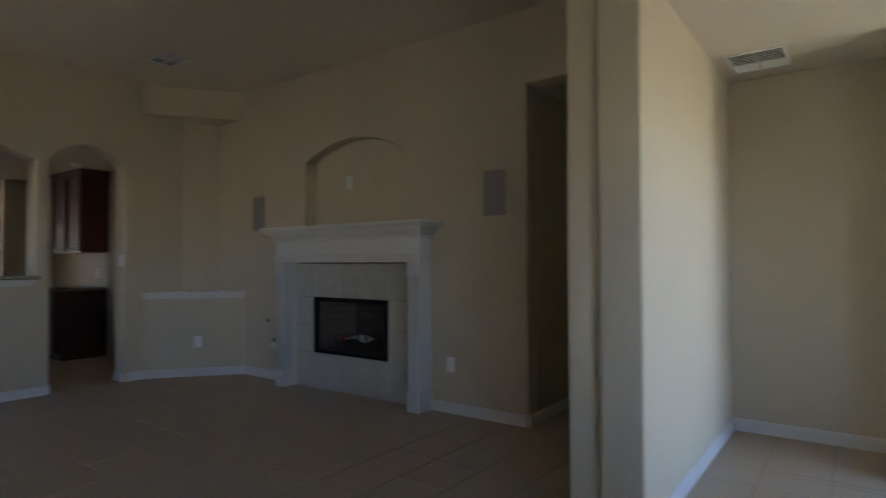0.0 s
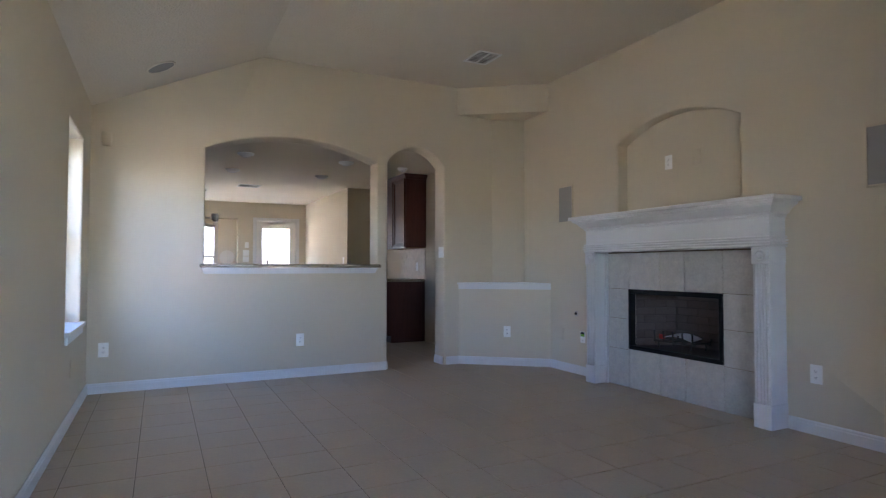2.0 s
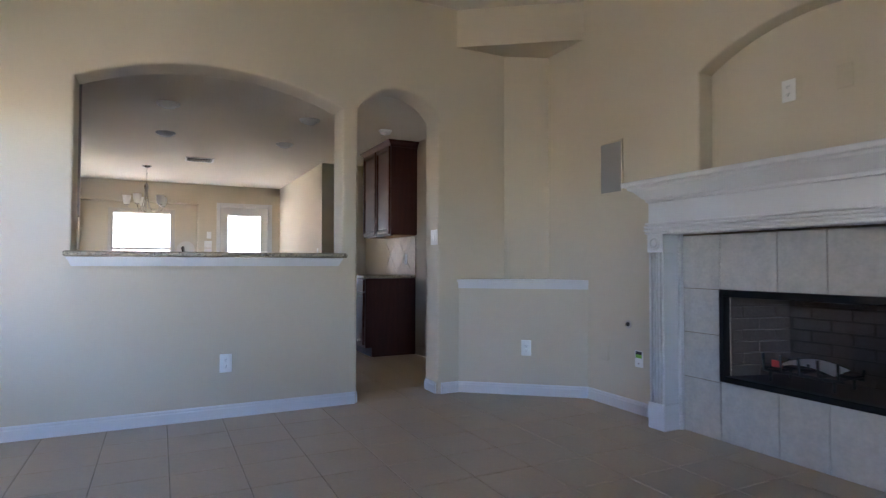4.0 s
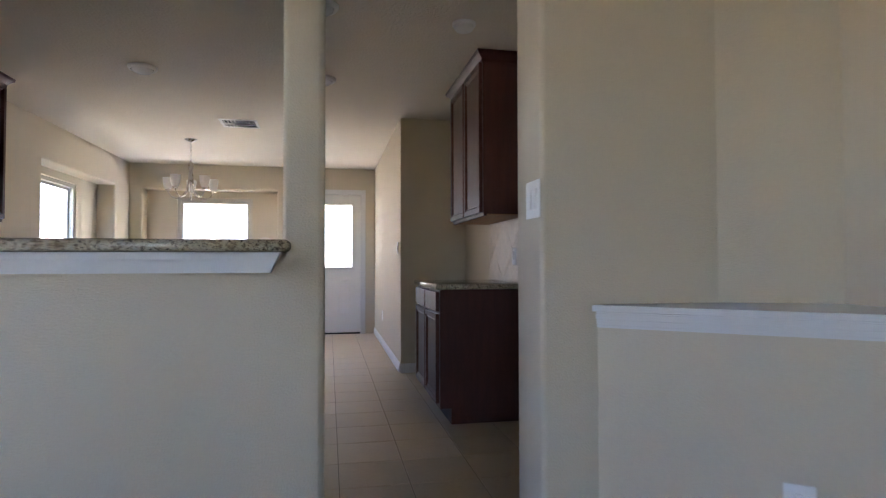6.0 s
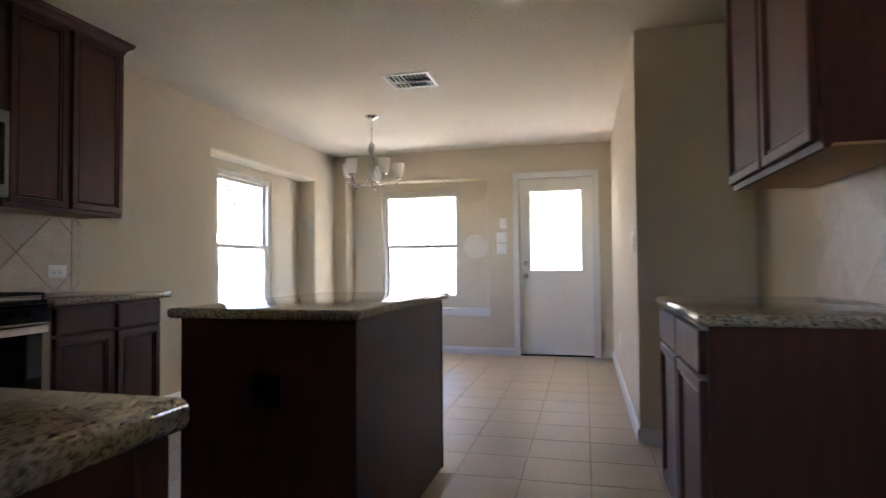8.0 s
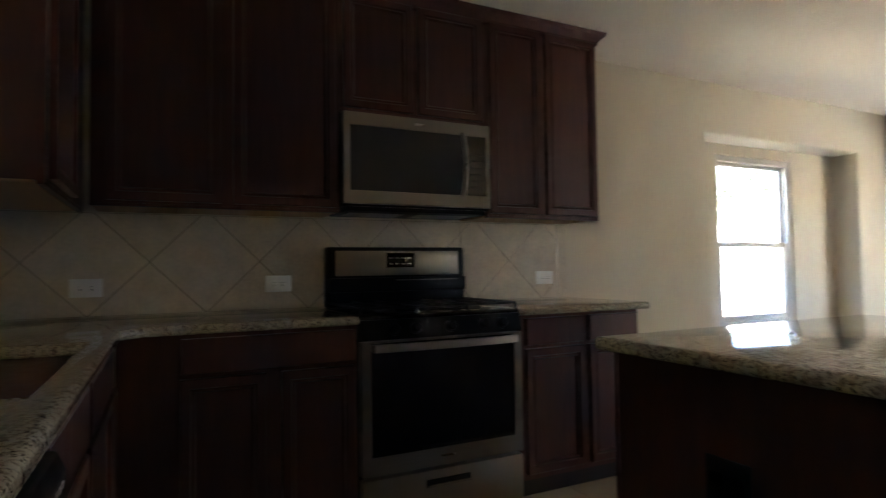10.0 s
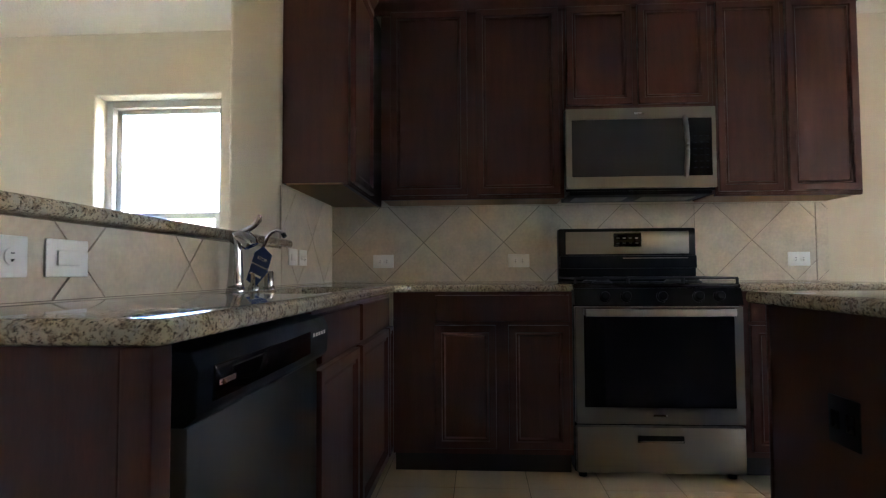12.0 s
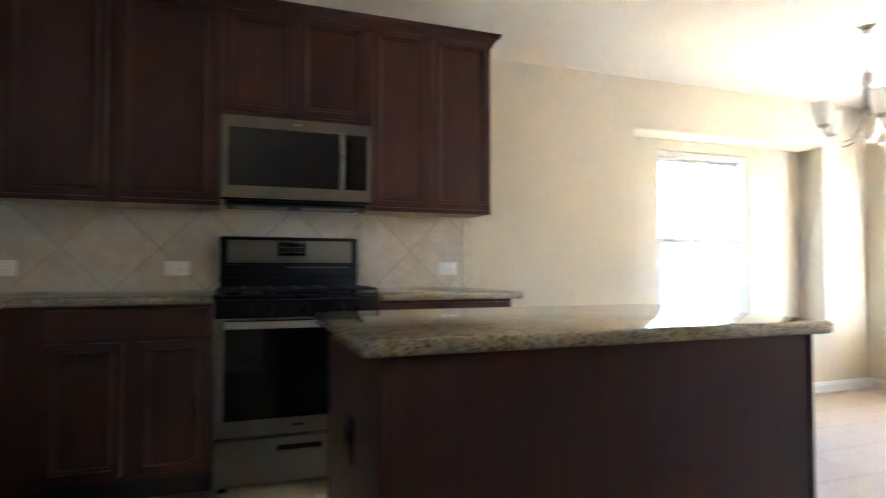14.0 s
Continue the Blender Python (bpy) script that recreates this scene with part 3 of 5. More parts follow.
A, B = Vector((0.850, -0.004)), Vector((XE, -0.645))
d = (B - A).normalized()
n = Vector((-d.y, d.x)) * -1
for (o, z0, z1) in ((0.010, 0.846, 0.854), (0.006, 0.854, 0.858), (0.018, 0.858, 0.872), (0.013, 0.872, 0.876), (0.028, 0.876, 0.892), (0.022, 0.892, 0.897), (0.034, 0.899, 0.918)):
    prism(bm, [tuple(A), tuple(A + n * o - d * 0.3 * o), tuple(B + n * o), tuple(B), (XE, -0.14), (1.295, 0.0)] if z1 > 0.91 else [tuple(A + d * 0.01 - n * 0.02), tuple(A + n * o), tuple(B + n * o), tuple(B - n * 0.02)], "z", z0, z1)
structure("trim", bm, TRIM, "white moulded cap on the half wall", "moulding")


# ---- fireplace ----
def fireplace():
    yc = -2.35
    root = thing("fireplace", (XE, yc, 0), "white fluted fireplace surround with beige tile and a black firebox", "fireplace")
    yl, yr = -1.432, -3.275
    xf = 1.485
    xt = XE - 0.022
    # tile field: joints across and up
    cols = [-1.535, -1.832, -2.185, -2.445, -2.80, -3.17]
    rows = [0.0, 0.342, 0.622, 0.895, 1.225]
    bm = bmesh.new()
    box(bm, xt + 0.006, XE, -3.18, -1.53, 0, FB[2] + 0.002)
    box(bm, xt + 0.006, XE, -3.18, -1.53, FB[3] - 0.002, 1.235)
    box(bm, xt + 0.006, XE, FB[1], -1.53, FB[2], FB[3])
    box(bm, xt + 0.006, XE, -3.18, FB[0], FB[2], FB[3])
    field = part("tile_backing", bm, GROUT, root, smooth=False)
    for i in range(5):
        for j in range(4):
            if i in (1, 2, 3) and j in (1, 2):
                continue
            a, b = cols[i + 1], cols[i]
            c0, c1 = rows[j], rows[j + 1]
            if i in (1, 2, 3):
                c0, c1 = (0.0, FB[2]) if j == 0 else (FB[3], 1.225)
            part("tile", boxed(xt, xt + 0.01, a + 0.0018, b - 0.0018, c0 + 0.0018, c1 - 0.0018, bevel=0.0025, seg=1), HEARTH, field, smooth=False)
    # pilasters with flutes, plinths and rosettes
    for a, b in ((yl, yl - 0.118), (yr + 0.118, yr)):
        bm = bmesh.new()
        w = a - b
        loop = [(a, XE), (a, xf)]
        for k in range(4):
            c = a - w * (0.2 + 0.2 * k)
            loop += [(c + 0.0085, xf), (c + 0.007, xf + 0.016), (c, xf + 0.022), (c - 0.007, xf + 0.016), (c - 0.0085, xf)]
        loop += [(b, xf), (b, XE)]
        prism(bm, [(x, y) for y, x in loop], "z", 0.16, 1.12)
        col = part("pilaster", bm, TRIM, root, smooth=False)
        part("plinth", boxed(xf - 0.010, XE, b - 0.006, a + 0.006, 0, 0.165, bevel=0.004), TRIM, col, smooth=False)
        part("corner_block", boxed(xf - 0.010, XE, b - 0.006, a + 0.006, 1.12, 1.235, bevel=0.003), TRIM, col, smooth=False)
        bm = bmesh.new()
        lathe(bm, [(0.042, 0.0), (0.042, -0.006), (0.034, -0.009), (0.030, -0.003), (0.022, -0.003), (0.018, -0.010), (0.006, -0.012)], (xf - 0.010, (a + b) / 2, 1.178), axis="x", seg=24)
        part("rosette", bm, TRIM, col)
    # inner returns beside the tile
    for a, b in ((yl - 0.14, yl - 0.119), (yr + 0.119, yr + 0.14)):
        part("inner_moulding", boxed(xt - 0.03, xt - 0.001, a, b, 0, 1.235, bevel=0.003), TRIM, root, smooth=False)
    # frieze, reeded band and cornice
    part("frieze", boxed(xf, XE, yr - 0.004, yl + 0.004, 1.235, 1.47, bevel=0.002), TRIM, root, smooth=False)
    bm = bmesh.new()
    for z, o in ((1.237, 0.018), (1.257, 0.024), (1.277, 0.024), (1.297, 0.018)):
        box(bm, xf - o, XE, yr - o, yl + o, z, z + 0.014, 0.004)
    part("reeded_band", bm, TRIM, root, smooth=False)
    bm = bmesh.new()
    prof = [(0.0, 1.44), (0.014, 1.445), (0.016, 1.462), (0.030, 1.468), (0.042, 1.485), (0.066, 1.512), (0.094, 1.528), (0.098, 1.545)]
    for (o0, z0), (o1, z1) in zip(prof, prof[1:]):
        q0 = [(xf - o0, yl + o0), (xf - o0, yr - o0)]
        q1 = [(xf - o1, yl + o1), (xf - o1, yr - o1)]
        v = [bm.verts.new(p) for p in ((XE, yl + o0, z0), (*q0[0], z0), (*q0[1], z0), (XE, yr - o0, z0))]
        u = [bm.verts.new(p) for p in ((XE, yl + o1, z1), (*q1[0], z1), (*q1[1], z1), (XE, yr - o1, z1))]
        for k in range(3):
            bm.faces.new((v[k], v[k + 1], u[k + 1], u[k]))
    bmesh.ops.remove_doubles(bm, verts=bm.verts[:], dist=0.0005)
    part("cornice", bm, TRIM, root, smooth=False)
    part("mantel_shelf", boxed(xf - 0.125, XE, yr - 0.125, yl + 0.125, 1.545, 1.578, bevel=0.008, seg=3), TRIM, root)
    # firebox
    fx = XE + 0.42
    box_ob = thing("firebox", (XE + 0.1, yc, FB[2]), "black metal firebox lined with brick panels", "firebox")
    y0, y1, z0, z1 = FB
    bm = bmesh.new()
    for q in ((y0, y0 + 0.03, z0, z1), (y1 - 0.03, y1, z0, z1), (y0 + 0.03, y1 - 0.03, z0, z0 + 0.035), (y0 + 0.03, y1 - 0.03, z1 - 0.04, z1)):
        box(bm, xt - 0.012, XE + 0.03, q[0], q[1], q[2], q[3], 0.004)
    part("face_frame", bm, BLACK, box_ob, "black metal frame", smooth=False)
    bm = bmesh.new()
    ya, yb = y0 + 0.14, y1 - 0.14
    f = [(XE + 0.03, y0 + 0.03), (fx, ya), (fx, yb), (XE + 0.03, y1 - 0.03)]
    for p, q in zip(f, f[1:]):
        v = [bm.verts.new((*p, z0 + 0.03)), bm.verts.new((*q, z0 + 0.03)), bm.verts.new((*q, z1)), bm.verts.new((*p, z1))]
        bm.faces.new(v)
    ex = bmesh.ops.solidify(bm, geom=bm.faces[:], thickness=0.012)
    lining = part("lining", bm, MORTAR, box_ob, smooth=False)
    part("hearth_floor", boxed(XE + 0.0, fx + 0.02, y0 + 0.02, y1 - 0.02, z0 + 0.01, z0 + 0.032), MORTAR, box_ob, smooth=False)
    part("hood", boxed(XE + 0.0, fx + 0.02, y0 + 0.02, y1 - 0.02, z1 - 0.03, z1 - 0.01), BLACK, box_ob, smooth=False)
    for p, q in zip(f, f[1:]):
        P, Q = Vector((*p, 0)), Vector((*q, 0))
        L = (Q - P).length
        dd = (Q - P).normalized()
        nn = Vector((-dd.y, dd.x, 0))
        if nn.dot(Vector((XE, yc, 0)) - P) < 0:
            nn = -nn
        M = Matrix(((dd.x, nn.x, 0, P.x), (dd.y, nn.y, 0, P.y), (0, 0, 1, 0), (0, 0, 0, 1)))
        r = 0
        z = z0 + 0.035
        while z < z1 - 0.07:
            u = -0.11 * (r % 2)
            while u < L:
                a, b = max(0.004, u), min(L - 0.004, u + 0.215)
                if b - a > 0.02:
                    part("brick", boxed(a, b, 0.001, 0.010, z, min(z + 0.062, z1 - 0.035), bevel=0.003, m=M, seg=1), BRICK, lining, smooth=False)
                u += 0.222
            z += 0.069
            r += 1
    # log grate with a folded leaflet
    yg = yc + 0.12
    grate = thing("log_grate", (XE + 0.2, yg, FB[2] + 0.032), "black iron log grate in the firebox", "grate")
    zg = FB[2] + 0.105
    for k in range(5):
        y = yg - 0.2 + 0.1 * k
        bm = bmesh.new()
        tube(bm, [(XE + 0.08, y, zg + 0.085), (XE + 0.085, y, zg), (XE + 0.30, y, zg), (XE + 0.32, y, zg + 0.03)], 0.008, 8)
        part("bar", bm, IRON, grate)
    for x in (XE + 0.10, XE + 0.28):
        bm = bmesh.new()
        tube(bm, [(x, yg - 0.22, zg - 0.012), (x, yg + 0.22, zg - 0.012)], 0.008, 8)
        part("cross_bar", bm, IRON, grate)
        for y in (yg - 0.17, yg + 0.17):
            bm = bmesh.new()
            tube(bm, [(x, y, FB[2] + 0.034), (x, y, zg - 0.012)], 0.008, 8)
            part("leg", bm, IRON, grate)
    leaf = thing("leaflet", (XE + 0.19, yg, zg + 0.01), "folded white printed leaflet lying on the grate", "paper")
    bm = bmesh.new()
    for k in range(10):
        y0_, y1_ = yg - 0.17 + 0.032 * k, yg - 0.17 + 0.032 * (k + 1)
        za, zb = [zg + 0.012 + 0.030 * math.sin(math.pi * min(1, max(0, (yy - yg + 0.17) / 0.32))) for yy in (y0_, y1_)]
        bm.faces.new([bm.verts.new(p) for p in ((XE + 0.10, y0_, za), (XE + 0.10, y1_, zb), (XE + 0.24, y1_, zb + 0.02), (XE + 0.24, y0_, za + 0.02))])
    bmesh.ops.remove_doubles(bm, verts=bm.verts[:], dist=0.001)
    bmesh.ops.solidify(bm, geom=bm.faces[:], thickness=0.003)
    sheet = part("pages", bm, PAPER, leaf)
    part("print", boxed(XE + 0.095, XE + 0.10, yg + 0.10, yg + 0.16, zg + 0.012, zg + 0.05), REDP, leaf, "red printed corner")
    bm = bmesh.new()
    part("print", boxed(XE + 0.094, XE + 0.098, yg - 0.05, yg - 0.035, zg + 0.03, zg + 0.055), SLOT, leaf, "dark printed mark")


fireplace()


# ---- plates, speakers, vents ----
def plate(kind, at, face, label, horizontal=False, gang=1, group="", mat=None):
    """A wall plate on a face: 'N','S','E','W' is the way that it looks, or an angle in degrees."""
    ang = {"S": 0, "E": 90, "N": 180, "W": -90}.get(face, face)
    M = pose(*at, 0, 0, ang)
    root = thing(kind, at, label, "switch" if "switch" in kind else "outlet", group)
    w, h = 0.079 + 0.046 * (gang - 1), 0.124
    if horizontal:
        w, h = h, w
    part("cover_plate", turn(boxed(-w / 2, w / 2, -0.006, 0, -h / 2, h / 2, bevel=0.003), M), mat or PLASTIC, root)
    for g in range(gang):
        o = (g - (gang - 1) / 2) * 0.046
        if "switch" in kind:
            b = (o - 0.016, o + 0.016, -0.010, -0.005, -0.033, 0.033)
            if horizontal:
                b = (-0.033, 0.033, -0.010, -0.005, o - 0.016, o + 0.016)
            part("rocker", turn(boxed(*b, bevel=0.002), M), PLASTIC, root)
        elif kind == "wall_outlet":
            for s in (-1, 1):
                u, z = (o, 0.02 * s) if not horizontal else (0.02 * s, o)
                bm = bmesh.new()
                lathe(bm, [(0.0165, -0.0055), (0.0165, -0.009), (0.015, -0.0095)], (u, 0, z), axis="y", seg=16)
                soc = part("socket", turn(bm, M), PLASTIC, root)
                bm = bmesh.new()
                for e in (-0.006, 0.006):
                    if horizontal:
                        box(bm, u - 0.003, u + 0.005, -0.0105, -0.009, z + e - 0.001, z + e + 0.001)
                    else:
                        box(bm, u + e - 0.001, u + e + 0.001, -0.0105, -0.009, z - 0.002, z + 0.006)
                box(bm, u - 0.002, u + 0.002, -0.0105, -0.009, z - 0.010, z - 0.006)
                part("slots", turn(bm, M), SLOT, soc, "dark outlet slots")
    return root


plate("wall_outlet", (-0.94, 0, 0.368), "S", "white duplex outlet on the beige half-height wall")
plate("wall_outlet", (-2.63, 0, 0.372), "S", "white duplex outlet near the room's corner")
ang = math.degrees(math.atan2(-0.64, 0.808))
plate("wall_outlet", (1.283, -0.3415, 0.375), ang, "white duplex outlet on the diagonal half wall")
plate("wall_outlet", (XE, -3.47, 0.395), "W", "white duplex outlet beside the fireplace")
plate("wall_outlet", (XE + 0.12, -2.175, 2.015), "W", "white duplex outlet in the niche above the mantel")
plate("blank_plate", (XE + 0.12, -2.465, 2.015), "W", "painted blank cover plate in the niche", mat=PAINT)
plate("blank_plate", (XE, -0.83, 0.385), "W", "painted blank cover plate low on the wall", mat=PAINT)
plate("light_switch", (doorway[1], 0.062, 1.262), "W", "white double rocker switch in the doorway", gang=2)
plate("blank_plate", (-2.634, 0, 2.21), "S", "painted blank cover plate high in the corner", mat=PAINT)
plate("blank_plate", (XL, -0.98, 0.38), "E", "painted blank cover plate under the window", mat=PAINT)
plate("light_switch", (XP, 3.95, 1.20), "W", "white rocker switch on the pantry wall")
plate("wall_outlet", (XP, 5.6, 0.38), "W", "white duplex outlet low on the pantry wall")
plate("blank_plate", (-0.56, YN, 1.55), "S", "small white sensor plate by the back door")
plate("light_switch", (-0.575, YN, 1.385), "S", "white triple rocker switch by the back door", horizontal=False, gang=2)
plate("light_switch", (-0.575, YN, 1.25), "S", "white triple rocker switch by the back door", horizontal=False, gang=2)
for y in (0.56, 1.36, 2.945):
    plate("wall_outlet", (XW + 0.012, y, 1.04), "E", "white horizontal duplex outlet on the tile backsplash", horizontal=True, group="backsplash outlets")
plate("light_switch", (-1.975, YK + 0.012, 1.048), "N", "white horizontal rocker switch on the tile backsplash", horizontal=True)
plate("wall_outlet", (-2.125, YK + 0.012, 1.048), "N", "white horizontal duplex outlet on the tile backsplash", horizontal=True)
plate("wall_outlet", (-0.335, YK + 0.012, 1.005), "N", "white horizontal duplex outlet under the bar top", horizontal=True)
plate("light_switch", (-0.505, YK + 0.012, 1.005), "N", "white horizontal rocker switch under the bar top", horizontal=True)
plate("wall_outlet", (XB - 0.012, 2.2, 1.10), "W", "white duplex outlet on the buffet backsplash")


def jack():
    root = thing("cable_port", (XE, -1.07, 0.615), "round dark cable opening with a pale ring", "cable port")
    bm = bmesh.new()
    lathe(bm, [(0.030, 0), (0.030, -0.004), (0.020, -0.006), (0.016, -0.002), (0.004, -0.001)], (XE, -1.07, 0.615), axis="x", seg=20)
    part("ring", bm, NICKEL, root)
    bm = bmesh.new()
    lathe(bm, [(0.015, -0.003), (0.013, -0.008), (0.003, -0.009)], (XE, -1.07, 0.615), axis="x", seg=14)
    part("plug", bm, SLOT, root)
    root = thing("gas_valve_plate", (XE, -1.172, 0.385), "small white plate with a green and black sticker", "valve plate")
    part("cover_plate", boxed(XE - 0.006, XE, -1.209, -1.135, 0.325, 0.44, bevel=0.003), PLASTIC, root)
    part("sticker", boxed(XE - 0.008, XE - 0.006, -1.20, -1.144, 0.39, 0.413), GREENP, root, "green sticker")
    part("sticker", boxed(XE - 0.008, XE - 0.006, -1.20, -1.144, 0.4135, 0.435), SLOT, root, "black sticker")
    part("valve", boxed(XE - 0.012, XE - 0.006, -1.178, -1.166, 0.345, 0.357, bevel=0.002), NICKEL, root)


jack()


def wall_speaker(y0, y1, z0, z1):
    root = thing("wall_speaker", (XE, (y0 + y1) / 2, z0), "grey rectangular in-wall speaker with painted frame", "speaker", "in-wall speakers")
    bm = bmesh.new()
    w = 0.014
    for q in ((y0, y0 + w, z0, z1), (y1 - w, y1, z0, z1), (y0 + w, y1 - w, z0, z0 + w), (y0 + w, y1 - w, z1 - w, z1)):
        box(bm, XE - 0.012, XE, *q, 0.003)
    part("frame", bm, PAINT, root, smooth=False)
    part("grille", boxed(XE - 0.008, XE - 0.001, y0 + w, y1 - w, z0 + w, z1 - w), MESHG, root, "grey woven grille", smooth=False)


wall_speaker(-1.03, -0.79, 1.566, 1.96)
wall_speaker(-4.02, -3.785, 1.585, 1.965)


def vent(cx, cy, z, lx, ly, along, label):
    root = thing("ceiling_vent", (cx, cy, z), label, "vent", "ceiling vents")
    bm = bmesh.new()
    w = 0.028
    for q in ((-lx / 2, lx / 2, -ly / 2, -ly / 2 + w), (-lx / 2, lx / 2, ly / 2 - w, ly / 2), (-lx / 2, -lx / 2 + w, -ly / 2 + w, ly / 2 - w), (lx / 2 - w, lx / 2, -ly / 2 + w, ly / 2 - w)):
        box(bm, cx + q[0], cx + q[1], cy + q[2], cy + q[3], z - 0.008, z, 0.002)
    part("frame", bm, VENTP, root, smooth=False)
    # near-black sheet stands in for the shaded duct above the louvres
    part("duct_shade_sheet", boxed(cx - lx / 2 + w, cx + lx / 2 - w, cy - ly / 2 + w, cy + ly / 2 - w, z - 0.002, z - 0.0005), SLOT, root, smooth=False)
    span = (lx if along == "y" else ly) - 2 * w
    n = int(span / 0.032)
    for k in range(n):
        o = -span / 2 + span * (k + 0.5) / n
        tilt = 38 if o < 0 else -38
        if along == "y":
            b = boxed(-0.001, 0.001, -ly / 2 + w, ly / 2 - w, -0.0048, 0.0048)
            turn(b, pose(cx + o, cy, z - 0.009, 0, tilt, 0))
        else:
            b = boxed(-lx / 2 + w, lx / 2 - w, -0.001, 0.001, -0.0048, 0.0048)
            turn(b, pose(cx, cy + o, z - 0.009, tilt, 0, 0))
        part("slat", b, VENTP, root, smooth=False)
    b = boxed(cx - lx / 2 + w, cx + lx / 2 - w, cy - 0.004, cy + 0.004, z - 0.018, z - 0.002) if along == "y" else boxed(cx - 0.004, cx + 0.004, cy - ly / 2 + w, cy + ly / 2 - w, z - 0.018, z - 0.002)
    part("divider", b, VENTP, root, smooth=False)


vent(0.60, -0.965, ZL, 0.26, 0.32, "x", "white louvred supply vent in the living room ceiling")
vent(-0.88, 4.25, ZK, 0.36, 0.34, "y", "white louvred supply vent in the kitchen ceiling")
vent(2.08, -5.67, 2.56, 0.42, 0.36, "y", "white louvred vent in the entry ceiling")


def slope_speaker():
    x = -2.22
    z = ZLOW + (x - XL) / (XCREASE - XL) * (ZL - ZLOW)
    tilt = -math.degrees(math.atan2(ZL - ZLOW, XCREASE - XL))
    M = pose(x, -0.55, z, 0, tilt, 0)
    root = thing("ceiling_speaker", (x, -0.55, z), "round grey ceiling speaker on the sloped ceiling", "speaker")
    bm = bmesh.new()
    lathe(bm, [(0.118, 0.0), (0.118, -0.006), (0.108, -0.010), (0.104, -0.006), (0.10, -0.002)], (0, 0, 0), seg=32)
    part("rim", turn(bm, M), CEIL, root)
    bm = bmesh.new()
    lathe(bm, [(0.103, -0.003), (0.103, -0.007), (0.09, -0.009), (0.01, -0.010)], (0, 0, 0), seg=32)
    part("grille", turn(bm, M), MESHG, root)


slope_speaker()


def can_light(x, y):
    root = thing("recessed_light", (x, y, ZK), "white round recessed ceiling light, switched off", "ceiling light", "recessed lights")
    bm = bmesh.new()
    lathe(bm, [(0.099, 0.0), (0.097, -0.010), (0.089, -0.021), (0.079, -0.024), (0.072, -0.012)], (x, y, ZK), seg=28)
    part("trim_ring", bm, PLASTIC, root)
    bm = bmesh.new()
    lathe(bm, [(0.074, -0.006), (0.07, -0.026), (0.05, -0.042), (0.02, -0.050), (0.003, -0.051)], (x, y, ZK), seg=24)
    part("lens", bm, LENS, root, "milky domed lens")


for x, y in ((-0.05, 2.68), (-1.31, 2.66), (-1.30, 1.40), (-0.05, 1.42)):
    can_light(x, y)


def smoke_detector():
    root = thing("smoke_detector", (0.77, 1.5, ZK), "white round smoke detector on the kitchen ceiling", "smoke detector")
    bm = bmesh.new()
    lathe(bm, [(0.07, 0), (0.07, -0.012), (0.062, -0.016)], (0.77, 1.5, ZK), seg=28)
    part("base", bm, PLASTIC, root)
    bm = bmesh.new()
    lathe(bm, [(0.056, -0.015), (0.056, -0.034), (0.046, -0.042), (0.02, -0.045), (0.003, -0.045)], (0.77, 1.5, ZK), seg=28)
    part("cover", bm, PLASTIC, root)
    part("button", boxed(0.755, 0.785, 1.485, 1.515, ZK - 0.049, ZK - 0.044, bevel=0.002), VENTP, root)


smoke_detector()


# ---- cabinets ----
def frame_to(origin, u, n):
    """Maps (across, out, up) to the world."""
    o, u, n = Vector(origin), Vector(u), Vector(n)
    return Matrix(((u.x, n.x, 0, o.x), (u.y, n.y, 0, o.y), (u.z, n.z, 1, o.z), (0, 0, 0, 1)))


def door_leaf(bm, u0, u1, z0, z1, n0, F, rail=0.055, t=0.019):
    box(bm, u0, u1, n0, n0 + t, z0, z1, bevel=0.0)
    bm.faces.ensure_lookup_table()
    f = max(bm.faces, key=lambda q: q.calc_center_median().y)
    rail = min(rail, (u1 - u0) * 0.3, (z1 - z0) * 0.3)
    bmesh.ops.inset_individual(bm, faces=[f], thickness=0.008, depth=0.003)
    bmesh.ops.inset_individual(bm, faces=[f], thickness=0.004, depth=0.004)
    bmesh.ops.inset_individual(bm, faces=[f], thickness=rail - 0.012, depth=0.0)
    bmesh.ops.inset_individual(bm, faces=[f], thickness=0.006, depth=-0.009)
    bmesh.ops.inset_individual(bm, faces=[f], thickness=0.012, depth=0.005)
    bmesh.ops.inset_individual(bm, faces=[f], thickness=0.010, depth=-0.010)
    turn(bm, F)
    return bm


def leaf(name, parent, F, u0, u1, z0, z1, n0, rail=0.055):
    bm = bmesh.new()
    door_leaf(bm, u0, u1, z0, z1, n0, F, rail)
    return part(name, bm, CHERRY, parent, smooth=False)


def slab_front(parent, F, u0, u1, z0, z1, n0):
    bm = boxed(u0, u1, n0, n0 + 0.019, z0, z1)
    f = max(bm.faces, key=lambda q: q.calc_center_median().y)
    bmesh.ops.inset_individual(bm, faces=[f], thickness=0.010, depth=0.003)
    bmesh.ops.inset_individual(bm, faces=[f], thickness=0.004, depth=0.004)
    turn(bm, F)
    return part("drawer_front", bm, CHERRY, parent, smooth=False)


